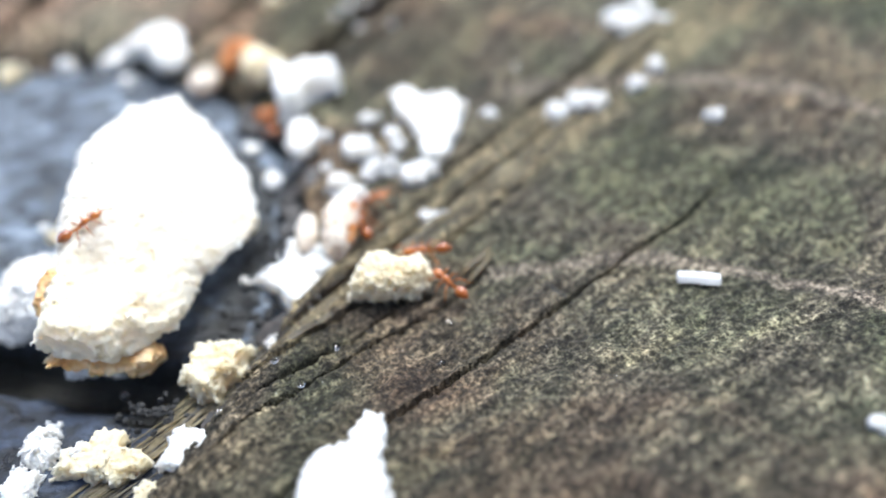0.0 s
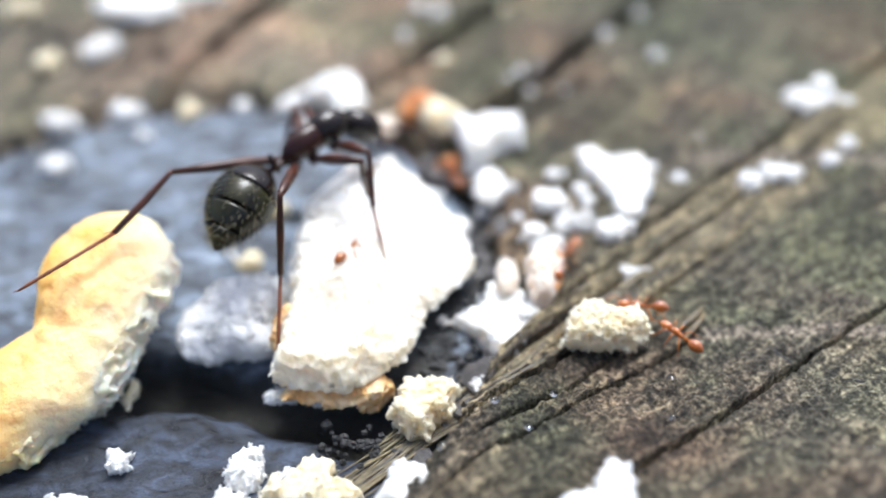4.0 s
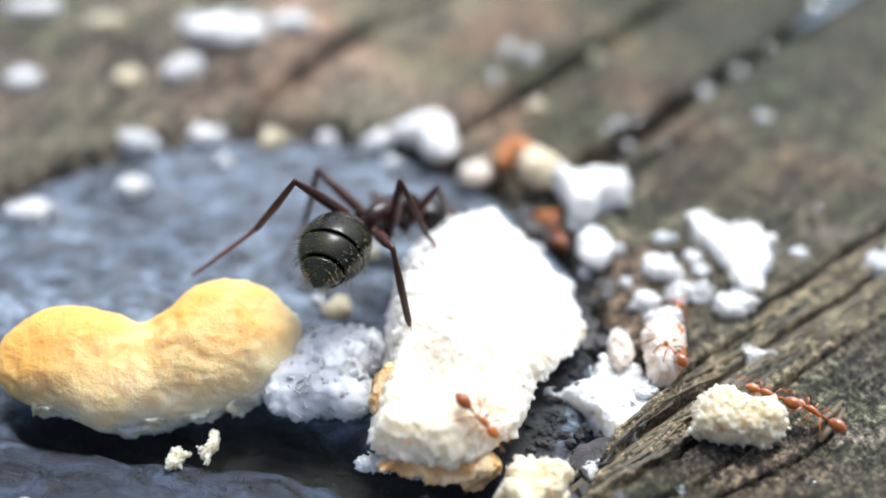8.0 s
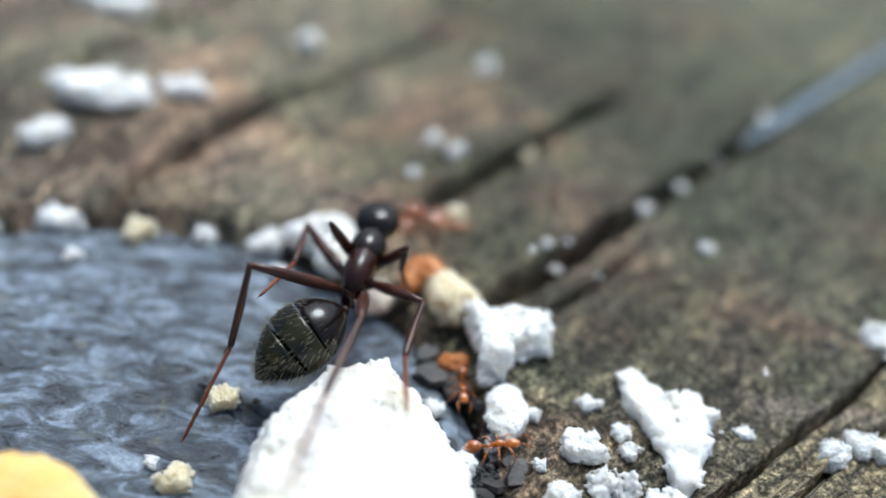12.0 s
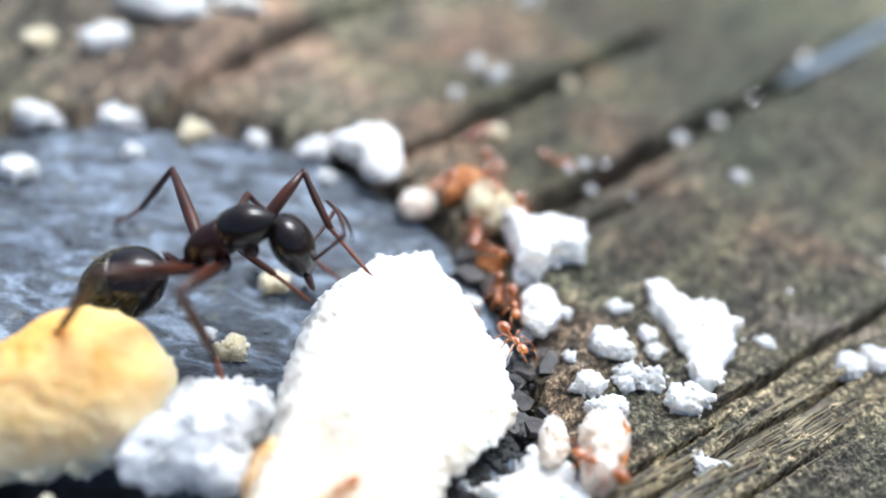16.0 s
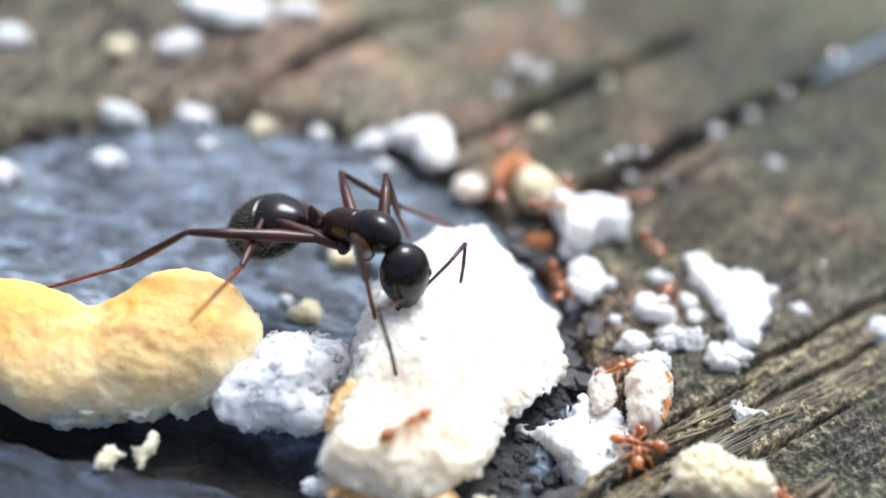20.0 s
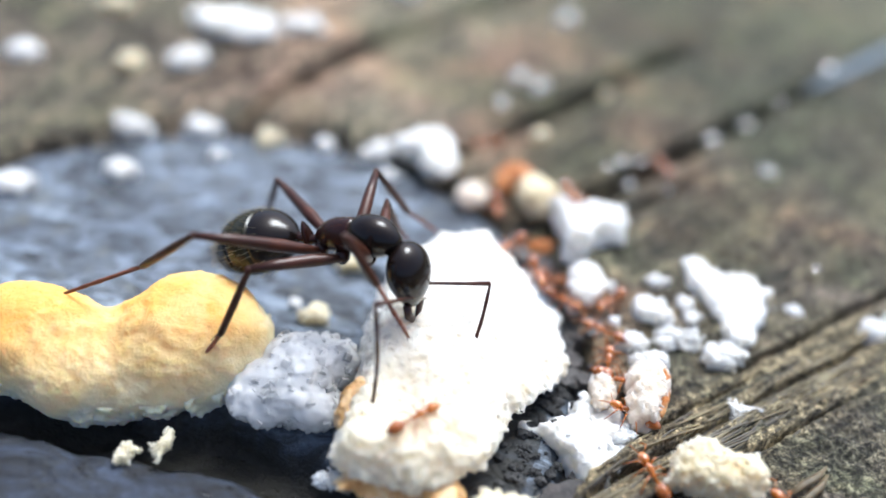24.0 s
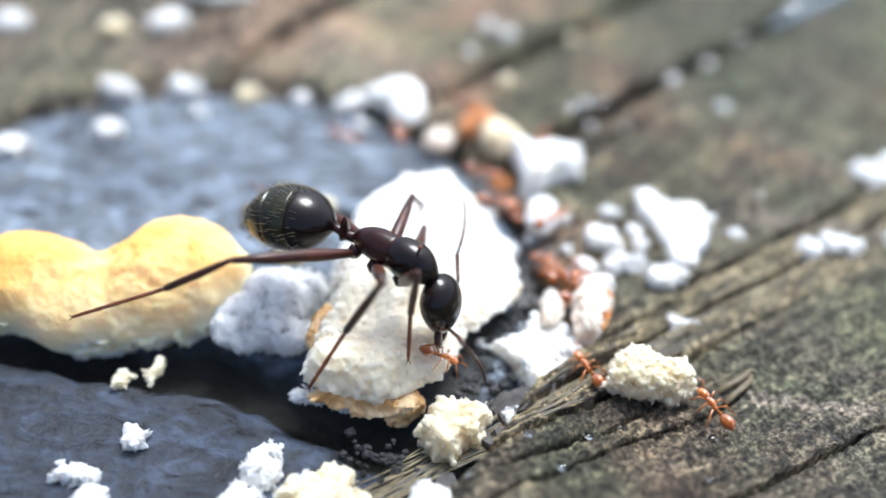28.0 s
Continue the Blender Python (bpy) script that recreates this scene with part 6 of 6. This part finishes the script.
AMBER_ROWS = {  # seconds, x, y, z, yaw, pitch
    "on the bread": [
        (0, -11.4, 21.0, 3.6, 35, 12), (2, -11.3, 21.3, 3.6, 40, 12), (2.5, -11.1, 21.5, 3.3, 36, 12), (3, -11.0, 22.2, 2.9, 62, 8), (3.3, -10.5, 22.3, 2.7, 86, 0),
        (4, -9.9, 22.2, 2.5, 60, 0), (4.5, -9.9, 20.6, 2.4, 77, -5), (5.5, -9.9, 20.6, 2.4, 0, 0), (6.5, -9.9, 20.3, 2.3, -80, 0), (7, -9.4, 18.9, 2.3, -63, -14)],
    "later": [
        (7.5, -9.0, 17.9, 2.0, -40, -30), (8, -8.8, 17.6, 1.9, -30, -30), (8.5, -9.3, 18.2, 2.1, 11, -10), (9, -9.6, 18.4, 2.2, 24, 0), (16, -9.9, 18.3, 2.2, 50, 4),
        (25, -9.9, 18.3, 2.2, 46, 6), (25.5, -9.8, 18.4, 2.2, 82, 8), (26, -8.9, 18.7, 2.1, 32, -7), (26.5, -8.7, 18.6, 1.9, 16, -20), (27, -8.2, 18.6, 1.7, 6, -23), (28, -7.7, 18.5, 1.3, 30, -40)],
    "holding": [(0, 0.7, 20.9, 0.6, 180, 0), (4, 0.8, 20.8, 0.6, 172, 0), (6.5, 1.1, 20.9, 0.5, 158, 0), (9, 0.5, 20.8, 0.6, 155, 0), (18, 1.4, 19.8, 0.5, 146, 0), (26, 1.7, 18.9, 0.5, 126, 0), (28, 1.6, 18.9, 0.5, 122, 0)],
    "pulling": [(0, 1.6, 19.3, 0.6, 128, 0), (4, 2.0, 19.4, 0.6, 130, 0), (6.5, 2.5, 19.7, 0.5, 124, 0), (9, 1.6, 20.5, 0.5, 150, 0), (16, 0.4, 18.6, 0.4, 110, 0), (21, -1.4, 18.7, 0.4, 120, 0), (26.5, -2.9, 20.0, 0.3, 113, 0), (28, -2.7, 20.0, 0.3, 125, 0)],
    "pale": [(0, -1.8, 23.1, 0.3, 109, 0), (4, -2.3, 23.0, 0.9, 104, 0), (8, -2.6, 22.3, 1.1, 121, 0), (15, -2.9, 22.0, 1.0, 150, 0), (20, -3.1, 20.6, 0.5, 180, 0), (28, -3.2, 24.3, 0.4, 100, 0)],
    "rim": [(0, -6.6, 30.6, -0.3, -60, 0), (9, -6.4, 30.2, -0.3, -75, 0), (15, -6.5, 30.1, -0.3, -87, 0), (21, -5.9, 29.0, -0.2, -60, 0), (28, -6.2, 29.6, -0.2, 110, 0)],
    "wall": [(0, -1.4, 24.3, 0.3, 20, 0), (9, -2.0, 25.2, 0.3, 80, 0), (15, -8.0, 27.8, 1.4, -65, 20), (17, -3.4, 24.5, 0.3, -40, 0), (21, -3.6, 24.0, 0.3, 60, 0), (28, -4.3, 25.4, 0.2, 100, 0)],
}
NEST = (-10.6, 40.3, -1.6)  # deep in the split from which the others come
COMERS = (  # height over the plate, then where each is at 15, 17, 20, 24, 26 and 28 seconds
    (0.2, (-8.6, 40.8), (-8.4, 42.5), (-9.6, 39.2), (-10.6, 39.4), (-10.2, 38.9), (-9.6, 38.4)),
    (0.2, (-4.8, 39.7), (-4.1, 37.0), (-2.6, 35.7), (-1.2, 39.9), (-4.8, 37.2), (-5.3, 35.2)),
    (0.8, (-7.6, 37.5), (-7.3, 37.4), (-8.6, 36.2), (-9.2, 32.6), (-8.5, 30.8), (-7.7, 30.8)),
    (-0.3, (-11.6, 37.8), (-13.3, 36.2), (-15.6, 40.4), (-15.9, 39.5), (-16.4, 34.3), (-15.5, 34.2)),
    (1.0, (-9.4, 34.9), (-9.7, 34.0), (-9.1, 32.9), (-8.3, 29.4), (-11.3, 30.7), (-12.4, 33.1)),
    (1.5, (-7.6, 34.9), (-8.3, 31.1), (-6.7, 31.8), (-5.9, 33.5), (-7.0, 27.6), (-6.7, 27.6)),
    (1.0, (-6.0, 34.1), (-5.1, 35.0), (-6.1, 34.1), (-6.9, 27.8), (-6.3, 26.6), (-4.4, 27.7)),
    (0.2, (-7.1, 31.4), (-6.3, 37.2), (-2.0, 32.0), (-3.9, 27.8), (-5.4, 26.7), (-4.2, 25.3)),
    (0.0, (-8.1, 28.9), (-4.0, 24.8), (-5.4, 28.2), (-5.6, 27.6), (-4.7, 25.2), (-3.6, 24.9)),
    (0.2, (-6.4, 28.9), (-3.2, 25.9), (-1.6, 28.8), (-4.2, 26.0), (-3.4, 25.8), (-2.8, 25.0)),
    (0.4, (-8.1, 33.0), (-2.7, 24.8), (-2.9, 20.4), (-3.4, 23.2), (-3.4, 23.6), (-3.0, 22.8)))


def amber_pose(x, y, z, yaw, pitch):
    return scaled(Matrix.Translation((x, y, z + 0.2)) @ turned(yaw, pitch))


def move_amber_ants():
    keys = ("holding", "pulling", "pale", "rim", "wall")
    names = ("tiny amber-red ant beside a cream crumb", "tiny amber-red ant pulling at a cream crumb", "tiny amber-red ant on a pinkish crumb", "tiny amber-red ant at the plate's rim", "tiny amber-red ant among white crumbs")
    others = [tagged(copy_thing(AMBER, Matrix()), label) for label in names]
    comers = [tagged(copy_thing(AMBER, Matrix()), "tiny amber-red ant near the split in the wood") for _ in COMERS]
    walk(AMBER, [(float(t), amber_pose(*r)) for t, *r in AMBER_ROWS["on the bread"] + AMBER_ROWS["later"]])
    for key, one in zip(keys, others):
        walk(one, [(float(t), amber_pose(*r)) for t, *r in AMBER_ROWS[key]])
    for n, (one, (z, *stops)) in enumerate(zip(comers, COMERS)):
        rnd = random.Random(400 + n)
        out = 9.4 + 0.42 * n
        places = [(out, NEST[0], NEST[1], NEST[2]), (out + 0.8, -9.9, 40.6, 0.15)] + [(t, x, y, z) for t, (x, y) in zip((15.0, 17.0, 20.0, 24.0, 26.0, 28.0), stops)]
        rows, yaw = [(0.0, amber_pose(*NEST, 60, 0))], 60.0
        for i, (t, x, y, h) in enumerate(places):
            u, w = places[max(i - 1, 0)], places[min(i + 1, len(places) - 1)]
            way = math.degrees(math.atan2(w[2] - u[2], w[1] - u[1])) + rnd.uniform(-25, 25)
            yaw += max(-80, min(80, (way - yaw + 180) % 360 - 180))
            rows.append((t, amber_pose(x, y, h, yaw, 0)))
            if i > 1 and t < 27:
                rows.append((t + 0.8, amber_pose(x + rnd.uniform(-0.3, 0.3), y + rnd.uniform(-0.3, 0.3), h, yaw + rnd.uniform(-15, 15), 0)))
        walk(one, rows)


def motions():
    move_black_ant()
    move_amber_ants()
    flat, tipped = at(-20.0, 18.3, 1.8, 12, -20, 62), at(-20.8, 20.0, 0.95, 38, 0, 12)
    walk(BUN, [(0.0, flat), (4.5, flat), (5.1, at(-20.2, 18.8, 1.7, 20, -14, 46)), (5.8, at(-20.5, 19.4, 1.4, 32, -5, 26)), (6.5, tipped), (28.0, tipped)])
    # the bread leans against the sugar until the large ant steps on it
    rest, hinge, way = at(-9.8, 24.0, DISC_TOP), Vector((-5.4, 23.5, DISC_TOP)) * MM, Vector((-3.0, -7.0, 0.0)).normalized()
    rows = []
    for t, tilt in ((0.0, -13), (2.2, -13), (3.0, -7), (3.6, -3), (4.2, 0), (28.0, 0)):
        rows.append((t, Matrix.Translation(hinge) @ Matrix.Rotation(radians(tilt), 4, way) @ Matrix.Translation(-hinge) @ Matrix.Translation(Vector((0.075 * tilt, 0, 0)) * MM) @ rest))
    walk(BREAD_PIECE, rows)


motions()
